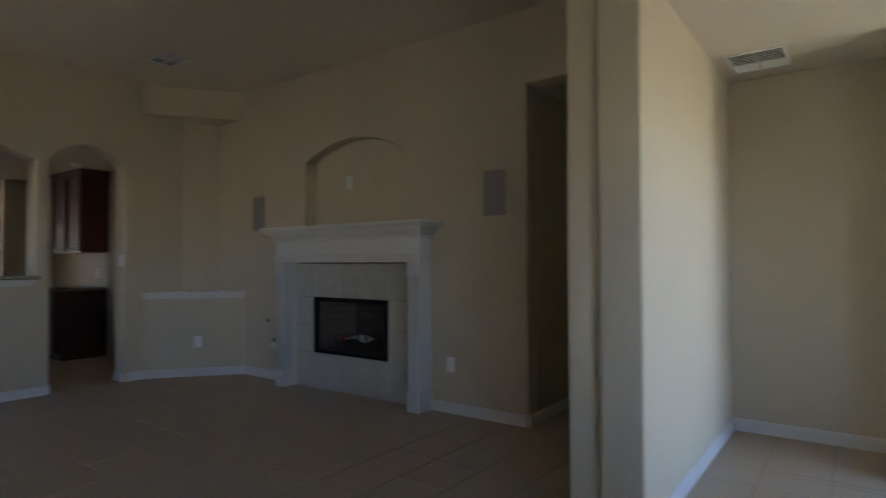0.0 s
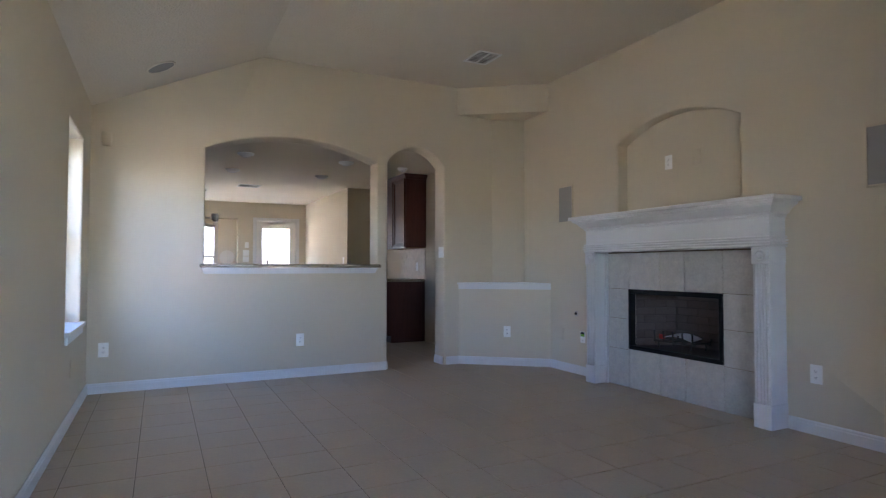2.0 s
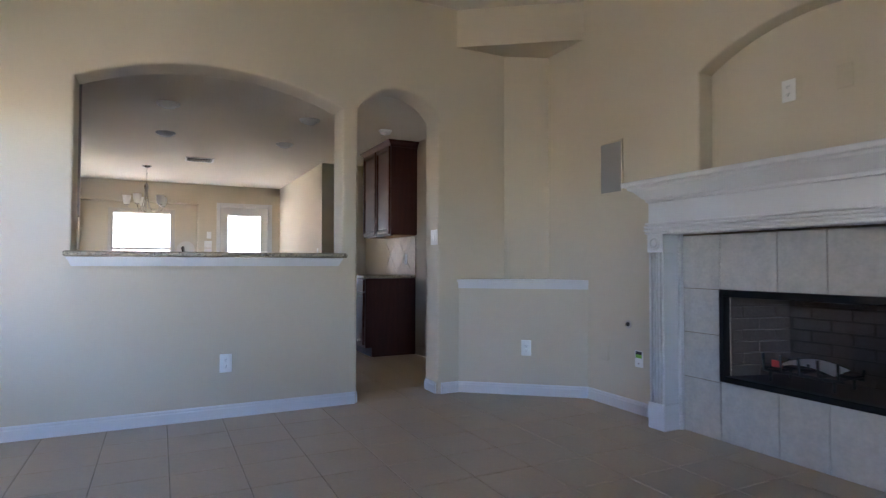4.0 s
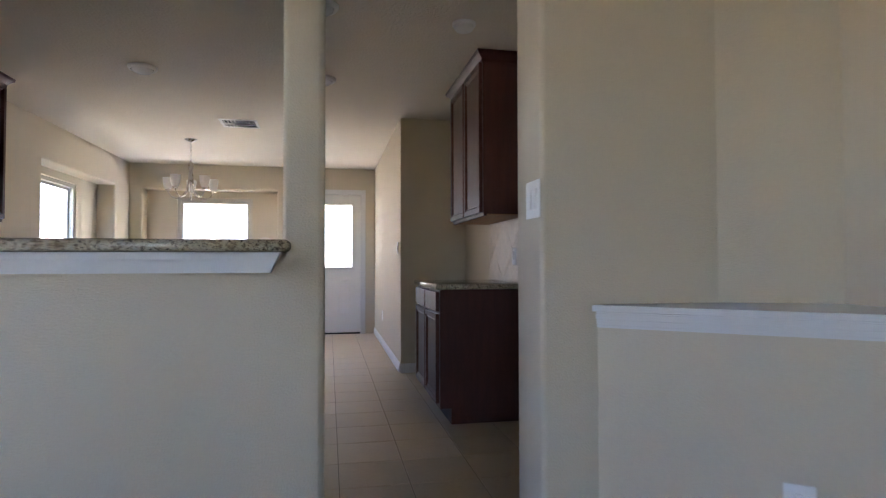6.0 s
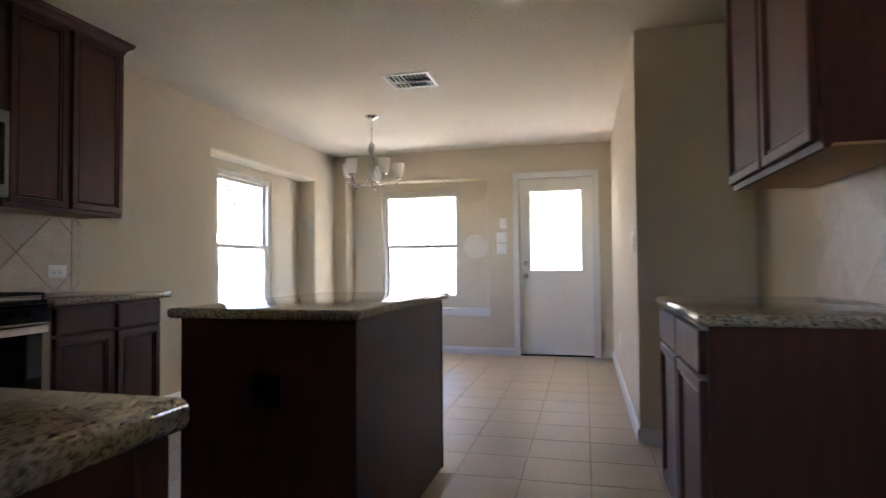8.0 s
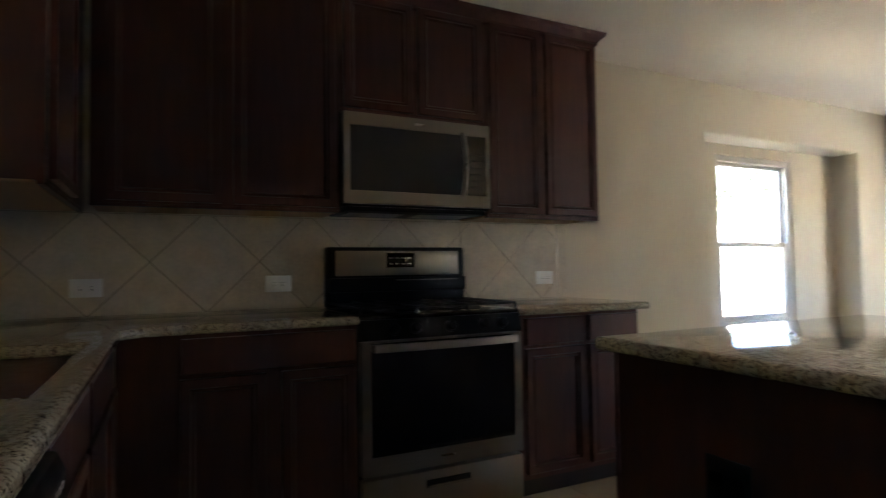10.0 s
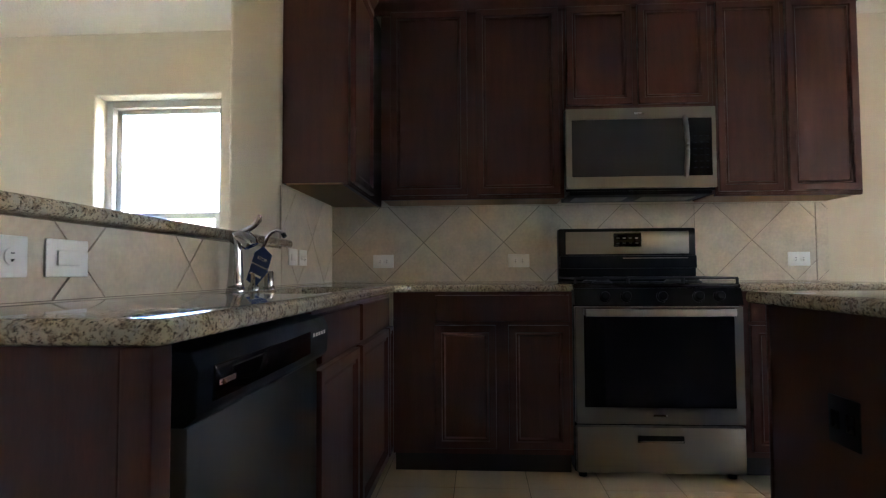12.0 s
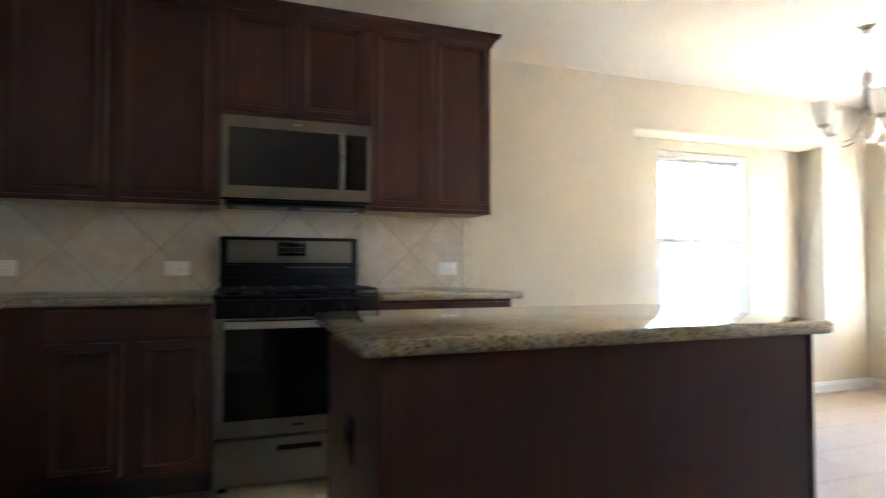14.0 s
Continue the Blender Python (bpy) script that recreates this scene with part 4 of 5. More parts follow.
def base_cabinet(name, F, u0, u1, depth, doors, drawers, label, group, end=None):
    """F: across, out, up, from the wall."""
    root = thing(name, F @ Vector(((u0 + u1) / 2, depth / 2, 0)), label, "cabinet", group)
    part("body", turn(boxed(u0, u1, 0.003, depth, 0.105, 0.877), F), CHERRY, root, smooth=False)
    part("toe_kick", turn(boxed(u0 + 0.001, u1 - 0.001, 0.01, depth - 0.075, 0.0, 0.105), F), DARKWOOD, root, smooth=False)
    if end:
        bm = bmesh.new()
        prism(bm, [(0.003, 0.0), (depth - 0.075, 0.0), (depth - 0.075, 0.105), (depth, 0.105), (depth, 0.876), (0.003, 0.876)], "x", u0 - 0.008, u0 - 0.0005)
        part("end_panel", turn(bm, F), CHERRY, root, smooth=False)
    for a, b in drawers:
        slab_front(root, F, a, b, 0.735, 0.862, depth + 0.001)
    for a, b in doors:
        leaf("door", root, F, a, b, 0.135, 0.718, depth + 0.001)
    return root


def wall_cabinet(name, F, u0, u1, z0, z1, depth, doors, label, group):
    root = thing(name, F @ Vector(((u0 + u1) / 2, depth / 2, z0)), label, "cabinet", group)
    part("body", turn(boxed(u0, u1, 0.003, depth, z0 + 0.012, z1), F), CHERRY, root, smooth=False)
    part("underside", turn(boxed(u0 + 0.002, u1 - 0.002, 0.02, depth - 0.03, z0 + 0.004, z0 + 0.013), F), CABIN, root, "light wood underside", smooth=False)
    part("light_rail", turn(boxed(u0, u1, depth - 0.022, depth - 0.002, z0, z0 + 0.02), F), CHERRY, root, smooth=False)
    for a, b in doors:
        leaf("door", root, F, a, b, z0 + 0.022, z1 - 0.06, depth + 0.001)
    return root


def crown(path, label):
    """A moulding along floor-plan corners, standing out to the right of the way walked."""
    prof = [(0.0, ZK - 0.075), (0.010, ZK - 0.070), (0.014, ZK - 0.052), (0.030, ZK - 0.034), (0.046, ZK - 0.022), (0.050, ZK - 0.006), (0.050, ZK - 0.001), (0.0, ZK - 0.001)]
    pts = [Vector(p) for p in path]
    bm = bmesh.new()
    rings = []
    for i, p in enumerate(pts):
        ns = []
        for a, b in ((i - 1, i), (i, i + 1)):
            if 0 <= a and b < len(pts):
                d = (pts[b] - pts[a]).normalized()
                ns.append(Vector((d.y, -d.x)))
        n = sum(ns, Vector((0, 0)))
        n = n / n.length_squared * (1 if len(ns) == 1 else 2) if len(ns) == 1 else n * (2 / n.length_squared)
        rings.append([bm.verts.new((p.x + n.x * o, p.y + n.y * o, z)) for o, z in prof])
    for a, b in zip(rings, rings[1:]):
        for k in range(len(prof)):
            j = (k + 1) % len(prof)
            bm.faces.new((a[k], b[k], b[j], a[j]))
    bm.faces.new(rings[0])
    bm.faces.new(rings[-1][::-1])
    return solid("crown_moulding", bm, CHERRY, label, "moulding", smooth=False)


FW = frame_to((XW, 0, 0), (0, 1, 0), (1, 0, 0))            # west wall, looking east; across is y
FS = frame_to((0, YK, 0), (1, 0, 0), (0, 1, 0))            # bar wall, looking north; across is x
FE = frame_to((XB, 0, 0), (0, 1, 0), (-1, 0, 0))           # buffet wall, looking west
D, U = 0.61, 0.325
DP = 0.465                                                  # the peninsula's cabinets are shallower
CF = XW + D                                                 # front of the west base cabinets
Z0, Z1 = 1.365, ZK - 0.004

R0, R1 = 1.572, 2.352                                       # the range's place
base_cabinet("base_cabinet", FW, YK + DP + 0.003, R0 - 0.004, D, [(0.91, 1.205), (1.265, 1.552)], [(0.915, 1.552)], "dark cherry base cabinet with two doors and a drawer", "kitchen base cabinets")
base_cabinet("base_cabinet", FW, R1 + 0.004, 3.10, D, [(2.385, 2.73), (2.765, 3.08)], [(2.385, 2.73), (2.765, 3.08)], "dark cherry base cabinet between range and wall", "kitchen base cabinets")
wall_cabinet("wall_cabinet", FW, 0.60, 1.583, Z0, Z1, U, [(0.655, 1.07), (1.12, 1.56)], "tall dark cherry wall cabinet with two doors", "kitchen wall cabinets")
wall_cabinet("wall_cabinet", FW, 1.585, 2.363, 1.835, Z1, U, [(1.60, 1.945), (1.975, 2.335)], "short dark cherry wall cabinet above the microwave", "kitchen wall cabinets")
wall_cabinet("wall_cabinet", FW, 2.365, 3.105, Z0, Z1, U, [(2.38, 2.705), (2.735, 3.09)], "tall dark cherry wall cabinet with two doors", "kitchen wall cabinets")
wall_cabinet("wall_cabinet", FS, XW + 0.003, -1.855, Z0, Z1, U - 0.02, [(XW + U + 0.03, -1.90)], "dark cherry corner wall cabinet beside the bar opening", "kitchen wall cabinets")
crown([(XW + 0.002, 3.106), (CF - D + U, 3.106), (CF - D + U, YK + U - 0.02), (-1.854, YK + U - 0.02), (-1.854, YK + 0.002)][::-1], "dark cherry crown moulding at the ceiling")
# peninsula: sink base, filler, dishwasher, end panel
base_cabinet("sink_cabinet", FS, -2.09, -0.802, DP - 0.012, [(-1.93, -1.34), (-1.295, -0.815), (-2.07, -1.955)], [(-1.93, -1.34), (-1.295, -0.815)], "dark cherry sink base cabinet", "kitchen base cabinets")
endp = thing("end_panel", (-0.087, YK + DP / 2, 0), "dark cherry end panel of the peninsula", "panel")
part("panel", boxed(-0.112, -0.064, YK + 0.004, YK + DP - 0.045, 0.0, 0.877, bevel=0.002), CHERRY, endp, smooth=False)
part("front_stile", boxed(-0.112, -0.062, YK + DP - 0.044, YK + DP, 0.0, 0.877, bevel=0.003), CHERRY, endp, smooth=False)
part("shoe_moulding", boxed(-0.063, -0.052, YK + 0.004, YK + DP, 0.0, 0.055, bevel=0.004), CHERRY, endp, smooth=False)
base_cabinet("buffet_cabinet", FE, 1.945, 2.86, D, [(1.965, 2.39), (2.415, 2.84)], [(1.965, 2.39), (2.415, 2.84)], "dark cherry buffet base cabinet with two drawers", "buffet cabinets", end=True)
wall_cabinet("wall_cabinet", FE, 1.90, 2.84, Z0, Z1, U, [(1.92, 2.355), (2.385, 2.82)], "dark cherry wall cabinet above the buffet", "buffet cabinets")
crown([(XB - 0.002, 2.841), (XB - U, 2.841), (XB - U, 1.899), (XB - 0.002, 1.899)], "dark cherry crown moulding on the buffet cabinet")

# countertops
CT = 0.914
slab_top("buffet_countertop", XB - 0.645, XB - 0.002, 1.91, 2.88, CT, "speckled cream and brown granite buffet top")
slab_top("range_side_countertop", XW + 0.002, CF + 0.045, R1 + 0.004, 3.155, CT, "speckled cream and brown granite counter beside the range")


def sink_counter():
    """L-shaped granite top with a cut-out for the double bowl."""
    bm = bmesh.new()
    yf = YK + DP + 0.025
    xe = -0.050
    outer = [(XW + 0.002, YK + 0.002), (xe, YK + 0.002), (xe, yf - 0.010), (xe - 0.010, yf), (CF + 0.105, yf), (CF + 0.035, yf + 0.07), (CF + 0.035, R0 - 0.004), (XW + 0.002, R0 - 0.004)]
    hole = [(-1.70, 0.385), (-1.70, 0.665), (-0.94, 0.665), (-0.94, 0.385)]
    edges = []
    for loop in (outer, hole):
        v = [bm.verts.new((*p, CT)) for p in loop]
        edges += [bm.edges.new((v[i], v[(i + 1) % len(v)])) for i in range(len(v))]
    r = bmesh.ops.triangle_fill(bm, edges=edges, use_beauty=True)
    fs = [f for f in r["geom"] if isinstance(f, bmesh.types.BMFace)]
    ex = bmesh.ops.extrude_face_region(bm, geom=fs, use_keep_orig=True)
    bmesh.ops.translate(bm, vec=(0, 0, -0.036), verts=[v for v in ex["geom"] if isinstance(v, bmesh.types.BMVert)])
    bmesh.ops.recalc_face_normals(bm, faces=bm.faces[:])
    es = [e for e in bm.edges if len(e.link_faces) == 2 and e.calc_face_angle(0) > 1.2 and abs(e.verts[0].co.z - e.verts[1].co.z) < 1e-4]
    bmesh.ops.bevel(bm, geom=es, offset=0.013, segments=4, profile=0.5, affect="EDGES")
    return solid("sink_countertop", bm, GRANITE, "speckled cream and brown granite counter round the sink", "countertop")


sink_counter()


def island():
    x0, x1, y0, y1 = -1.065, -0.335, 1.895, 3.155
    root = thing("kitchen_island", ((x0 + x1) / 2, (y0 + y1) / 2, 0), "dark cherry kitchen island with plain panels", "island")
    bx0, bx1, by0, by1 = x0 + 0.035, x1 - 0.035, y0 + 0.05, y1 - 0.05
    part("body", boxed(bx0, bx1, by0, by1, 0.0, 0.877, bevel=0.003), CHERRY, root, smooth=False)
    for x in (bx0, bx1):
        for y in (by0, by1):
            part("corner_post", boxed(x - 0.006, x + 0.006, y - 0.006, y + 0.006, 0.0, 0.876, bevel=0.003), CHERRY, root, smooth=False)
    # no toe space is cut; a near-black strip stands in for the shaded recess
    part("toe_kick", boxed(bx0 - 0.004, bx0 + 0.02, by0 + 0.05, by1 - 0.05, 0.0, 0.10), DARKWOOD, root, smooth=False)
    slab_top("island_countertop", x0, x1, y0, y1, CT, "speckled cream and brown granite island top")
    o = thing("island_outlet", (-0.70, by0, 0.62), "black outlet box on the island's end", "outlet")
    part("cover_plate", boxed(-0.755, -0.645, by0 - 0.006, by0, 0.575, 0.685, bevel=0.003), BLACK, o)
    for x in (-0.727, -0.673):
        part("socket", boxed(x - 0.015, x + 0.015, by0 - 0.009, by0 - 0.005, 0.61, 0.65, bevel=0.003), BLACKGLASS, o)


island()


def sink():
    root = thing("kitchen_sink", (-1.32, 0.525, CT), "stainless double-bowl undermount sink", "sink")
    part("divider", boxed(-1.336, -1.304, 0.372, 0.678, CT - 0.075, CT - 0.042, bevel=0.008, seg=3), SINKSTEEL, root)
    for a, b in ((-1.71, -1.336), (-1.304, -0.93)):
        bm = boxed(a, b, 0.375, 0.675, CT - 0.22, CT - 0.038, bevel=0.03, seg=3)
        top = [f for f in bm.faces if f.calc_center_median().z > CT - 0.045]
        bmesh.ops.delete(bm, geom=top, context="FACES")
        bowl = part("bowl", bm, SINKSTEEL, root)
        bm = bmesh.new()
        lathe(bm, [(0.045, 0.003), (0.04, 0.006), (0.02, 0.003), (0.004, 0.004)], ((a + b) / 2, 0.525, CT - 0.22), seg=18)
        part("drain", bm, CHROME, bowl)
    # lever faucet
    f = thing("faucet", (-1.195, 0.32, CT), "chrome single-lever kitchen faucet", "faucet")
    x, y = -1.195, 0.32
    bm = bmesh.new()
    lathe(bm, [(0.031, 0), (0.031, 0.008), (0.027, 0.012), (0.029, 0.018), (0.026, 0.03), (0.022, 0.09), (0.020, 0.15), (0.021, 0.175), (0.016, 0.19), (0.004, 0.194)], (x, y, CT), seg=20)
    part("body", bm, CHROME, f)
    bm = bmesh.new()
    tube(bm, [(x, y - 0.008, CT + 0.172), (x, y + 0.012, CT + 0.180), (x, y + 0.034, CT + 0.172), (x, y + 0.048, CT + 0.158), (x, y + 0.053, CT + 0.148)], [0.018, 0.022, 0.027, 0.029, 0.025], 16)
    part("spout", bm, CHROME, f)
    bm = bmesh.new()
    tube(bm, [(x, y + 0.015, CT + 0.188), (x - 0.002, y + 0.038, CT + 0.202), (x - 0.004, y + 0.060, CT + 0.216), (x - 0.006, y + 0.074, CT + 0.236), (x - 0.006, y + 0.079, CT + 0.252)], [0.016, 0.010, 0.009, 0.011, 0.007], 12)
    part("lever", bm, CHROME, f)
    g = thing("filter_faucet", (-1.335, 0.325, CT), "slim chrome gooseneck filter tap with a blue tag", "faucet")
    x, y = -1.335, 0.325
    bm = bmesh.new()
    lathe(bm, [(0.02, 0), (0.02, 0.01), (0.012, 0.02), (0.011, 0.06)], (x, y, CT), seg=16)
    part("base", bm, CHROME, g)
    bm = bmesh.new()
    tube(bm, [(x, y, CT + 0.05), (x, y + 0.010, CT + 0.10), (x, y + 0.032, CT + 0.15), (x, y + 0.050, CT + 0.188), (x, y + 0.064, CT + 0.204), (x, y + 0.082, CT + 0.211), (x, y + 0.098, CT + 0.205), (x, y + 0.108, CT + 0.194)], 0.0062, 10)
    part("gooseneck", bm, CHROME, g)
    bm = bmesh.new()
    tube(bm, [(x, y + 0.105, CT + 0.199), (x, y + 0.113, CT + 0.186)], 0.0085, 10)
    part("tip", bm, BLACK, g, "black rubber tip")
    M = pose(x + 0.014, y + 0.030, CT + 0.092, 4, 24, 82)
    bm = bmesh.new()
    prism(bm, [(-0.03, -0.075), (0.012, -0.085), (0.036, -0.02), (0.03, 0.045), (-0.012, 0.06), (-0.036, 0.03)], "y", -0.001, 0.001)
    tag = part("tag", turn(bm, M), BLUEP, g, "dark blue printed hang tag")
    for words, zz, size in (("STOP", 0.012, 0.017), ("DO NOT REMOVE", -0.012, 0.0085)):
        cu = bpy.data.curves.new("lettering", "FONT")
        cu.body, cu.size, cu.align_x = words, size, "CENTER"
        cu.extrude = 0.0002
        cu.materials.append(PAPER)
        o = new("lettering", cu)
        o.parent = tag
        o.matrix_local = Matrix.Translation(-Vector(g.location)) @ M @ pose(0, -0.0014, zz, 90, 0, 0)
    bm = boxed(-0.026, 0.02, -0.0016, -0.0010, -0.05, -0.042)
    part("print", turn(bm, M), PAPER, tag, "pale print on the tag")
    s = thing("air_gap", (-1.47, 0.33, CT), "chrome cylindrical air-gap cap", "air gap")
    bm = bmesh.new()
    lathe(bm, [(0.022, 0), (0.022, 0.006), (0.018, 0.01), (0.018, 0.06), (0.014, 0.066), (0.003, 0.067)], (-1.47, 0.33, CT), seg=18)
    part("cap", bm, CHROME, s)


sink()


def dishwasher():
    x0, x1 = -0.80, -0.114
    yf = YK + DP + 0.006
    root = thing("dishwasher", ((x0 + x1) / 2, YK + DP / 2, 0), "stainless dishwasher with a black control panel", "dishwasher")
    part("tub", boxed(x0 + 0.004, x1 - 0.004, YK + 0.01, yf - 0.045, 0.09, 0.875), BLACK, root, smooth=False)
    part("toe_panel", boxed(x0 + 0.004, x1 - 0.004, YK + 0.02, yf - 0.09, 0.0, 0.09), BLACK, root, smooth=False)
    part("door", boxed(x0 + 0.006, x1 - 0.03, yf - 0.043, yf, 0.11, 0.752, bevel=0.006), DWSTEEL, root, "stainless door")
    bm = bmesh.new()
    prism(bm, [(yf - 0.043, 0.757), (yf + 0.008, 0.757), (yf + 0.025, 0.772), (yf + 0.028, 0.835), (yf + 0.016, 0.862), (yf - 0.043, 0.868)], "x", x0 + 0.004, x1 - 0.004)
    bmesh.ops.bevel(bm, geom=bm.edges[:], offset=0.004, segments=2, affect="EDGES", profile=0.5)
    panel = part("control_panel", bm, BLACK, root)
    part("handle_recess", boxed(x0 + 0.16, x1 - 0.05, yf + 0.022, yf + 0.0295, 0.785, 0.838, bevel=0.003), BLACKGLASS, panel)
    for k in range(5):
        part("button", boxed(x0 + 0.04 + 0.022 * k, x0 + 0.050 + 0.022 * k, yf + 0.026, yf + 0.0295, 0.822, 0.830), VENTP, panel)
    part("badge", boxed(x1 - 0.12, x1 - 0.065, yf + 0.027, yf + 0.0305, 0.806, 0.814), NICKEL, panel)


dishwasher()


def ring(x0, x1, outer, inner, bevel=0.002):
    """An upright frame with one opening, lying between the planes x0 and x1."""
    bm = bmesh.new()
    edges = []
    for loop in (rect(*outer), rect(*inner)):
        v = [bm.verts.new((x0, *p)) for p in loop]
        edges += [bm.edges.new((v[i], v[(i + 1) % 4])) for i in range(4)]
    r = bmesh.ops.triangle_fill(bm, edges=edges, use_beauty=True)
    fs = [f for f in r["geom"] if isinstance(f, bmesh.types.BMFace)]
    ex = bmesh.ops.extrude_face_region(bm, geom=fs, use_keep_orig=True)
    bmesh.ops.translate(bm, vec=(x1 - x0, 0, 0), verts=[v for v in ex["geom"] if isinstance(v, bmesh.types.BMVert)])
    bmesh.ops.recalc_face_normals(bm, faces=bm.faces[:])
    es = [e for e in bm.edges if len(e.link_faces) == 2 and e.calc_face_angle(0) > 1.2]
    bmesh.ops.bevel(bm, geom=es, offset=bevel, segments=2, profile=0.5, affect="EDGES")
    return bm


def kitchen_range():
    y0, y1 = R0 + 0.003, R1 - 0.003
    yc = (y0 + y1) / 2
    xf = CF + 0.035
    root = thing("gas_range", ((XW + xf) / 2, yc, 0), "stainless gas range with black cooktop and oven window", "range")
    part("body", boxed(XW + 0.03, xf - 0.045, y0, y1, 0.03, 0.895), BLACK, root, smooth=False)
    part("drawer", boxed(xf - 0.044, xf, y0 + 0.002, y1 - 0.002, 0.036, 0.248, bevel=0.006), STEEL, root)
    bm = boxed(xf - 0.002, xf + 0.006, yc - 0.105, yc + 0.105, 0.178, 0.210, bevel=0.003)
    part("drawer_pull", bm, BLACK, root)
    part("pull_lip", boxed(xf + 0.004, xf + 0.009, yc - 0.10, yc + 0.10, 0.181, 0.188, bevel=0.002), STEEL, root)
    # oven door: steel frame round a dark window
    w0, w1, c0, c1 = y0 + 0.042, y1 - 0.042, 0.338, 0.799
    bm = ring(xf - 0.044, xf, (y0 + 0.002, y1 - 0.002, 0.262, 0.806), (w0, w1, c0, c1))
    door = part("oven_door", bm, STEEL, root, smooth=False)
    part("oven_window", boxed(xf - 0.03, xf - 0.002, w0 - 0.001, w1 + 0.001, c0 - 0.001, c1 + 0.001), BLACKGLASS, door, "black glass oven window", smooth=False)
    bm = bmesh.new()
    n = 14
    pts = []
    for i in range(n + 1):
        s = -1 + 2 * i / n
        pts.append((xf + 0.030 + 0.018 * (1 - s * s), yc + s * 0.340, 0.781))
    for i in range(n):
        a, b = pts[i], pts[i + 1]
        v = [bm.verts.new((p[0] + o, p[1], p[2] + z)) for p in (a, b) for o, z in ((0, -0.017), (0.010, -0.014), (0.010, 0.014), (0, 0.017))]
        for k in range(4):
            bm.faces.new((v[k], v[(k + 1) % 4], v[4 + (k + 1) % 4], v[4 + k]))
    bmesh.ops.remove_doubles(bm, verts=bm.verts[:], dist=0.0005)
    part("door_handle", bm, HANDLE, door, "curved stainless handle")
    for s in (-1, 1):
        part("handle_bracket", boxed(xf - 0.001, xf + 0.034, yc + s * 0.335 - 0.012, yc + s * 0.335 + 0.012, 0.768, 0.796, bevel=0.003), STEEL, door)
    part("door_badge", boxed(xf, xf + 0.001, yc - 0.032, yc + 0.032, 0.298, 0.307), NICKEL, door)
    # control strip with knobs
    bm = bmesh.new()
    prism(bm, [(xf - 0.05, 0.815), (xf + 0.004, 0.815), (xf - 0.018, 0.893), (xf - 0.05, 0.893)], "y", y0 + 0.001, y1 - 0.001)
    part("control_strip", bm, BLACK, root, smooth=False)
    for o in (-0.245, -0.145, 0.02, 0.185, 0.28):
        bm = bmesh.new()
        lathe(bm, [(0.027, 0.0), (0.027, 0.008), (0.022, 0.012), (0.020, 0.028), (0.016, 0.032), (0.003, 0.032)], (0, 0, 0), axis="x", seg=18)
        turn(bm, pose(xf - 0.006, yc + o, 0.853, 0, -15, 0))
        part("knob", bm, BLACK, root)
    # cooktop, burners, grates
    part("cooktop", boxed(XW + 0.03, xf - 0.02, y0, y1, 0.894, 0.914, bevel=0.006), BLACKGLASS, root)
    for bx in (0.20, 0.47):
        for by in (-0.22, 0.22):
            bm = bmesh.new()
            lathe(bm, [(0.05, 0.0), (0.045, 0.010), (0.036, 0.012), (0.034, 0.020), (0.004, 0.021)], (XW + bx, yc + by, 0.914), seg=18)
            part("burner", bm, IRON, root)
    for g0, g1 in ((y0 + 0.01, yc - 0.13), (yc - 0.125, yc + 0.125), (yc + 0.13, y1 - 0.01)):
        bm = bmesh.new()
        X0, X1, zt = XW + 0.09, xf - 0.035, 0.940
        for y in (g0, (g0 + g1) / 2, g1):
            tube(bm, [(X0, y, zt), (X1, y, zt)], 0.006, 6)
        for x in (X0, X0 + (X1 - X0) / 3, X0 + 2 * (X1 - X0) / 3, X1):
            tube(bm, [(x, g0, zt), (x, g1, zt)], 0.006, 6)
        for x in (X0, X1):
            for y in (g0, g1):
                tube(bm, [(x, y, zt), (x, y, 0.912)], 0.007, 6)
        part("grate", bm, IRON, root)
    # backguard
    part("backguard", boxed(XW + 0.028, XW + 0.10, y0 + 0.005, y1 - 0.005, 0.914, 1.218, bevel=0.012), BLACK, root)
    part("backguard_panel", boxed(XW + 0.10, XW + 0.106, y0 + 0.045, y1 - 0.045, 1.072, 1.198, bevel=0.003), STEEL, root)
    part("backguard_ledge", boxed(XW + 0.095, XW + 0.125, y0 + 0.01, y1 - 0.01, 0.99, 1.062, bevel=0.006), BLACK, root)
    part("trim_line", boxed(XW + 0.1255, XW + 0.127, yc - 0.03, y1 - 0.06, 1.045, 1.05), STEEL, root)
    disp = part("display", boxed(XW + 0.105, XW + 0.109, yc - 0.075, yc + 0.08, 1.112, 1.188, bevel=0.002), BLACKGLASS, root)
    for k in range(4):
        for j in range(2):
            part("button", boxed(XW + 0.109, XW + 0.1095, yc - 0.058 + 0.034 * k, yc - 0.042 + 0.034 * k, 1.128 + 0.03 * j, 1.134 + 0.03 * j), MESHG, disp)
    for x in (XW + 0.08, xf - 0.07):
        for y in (y0 + 0.04, y1 - 0.04):
            bm = bmesh.new()
            lathe(bm, [(0.02, 0.0), (0.02, 0.012), (0.012, 0.016), (0.012, 0.04)], (x, y, 0), seg=12)
            part("foot", bm, BLACK, root)


kitchen_range()


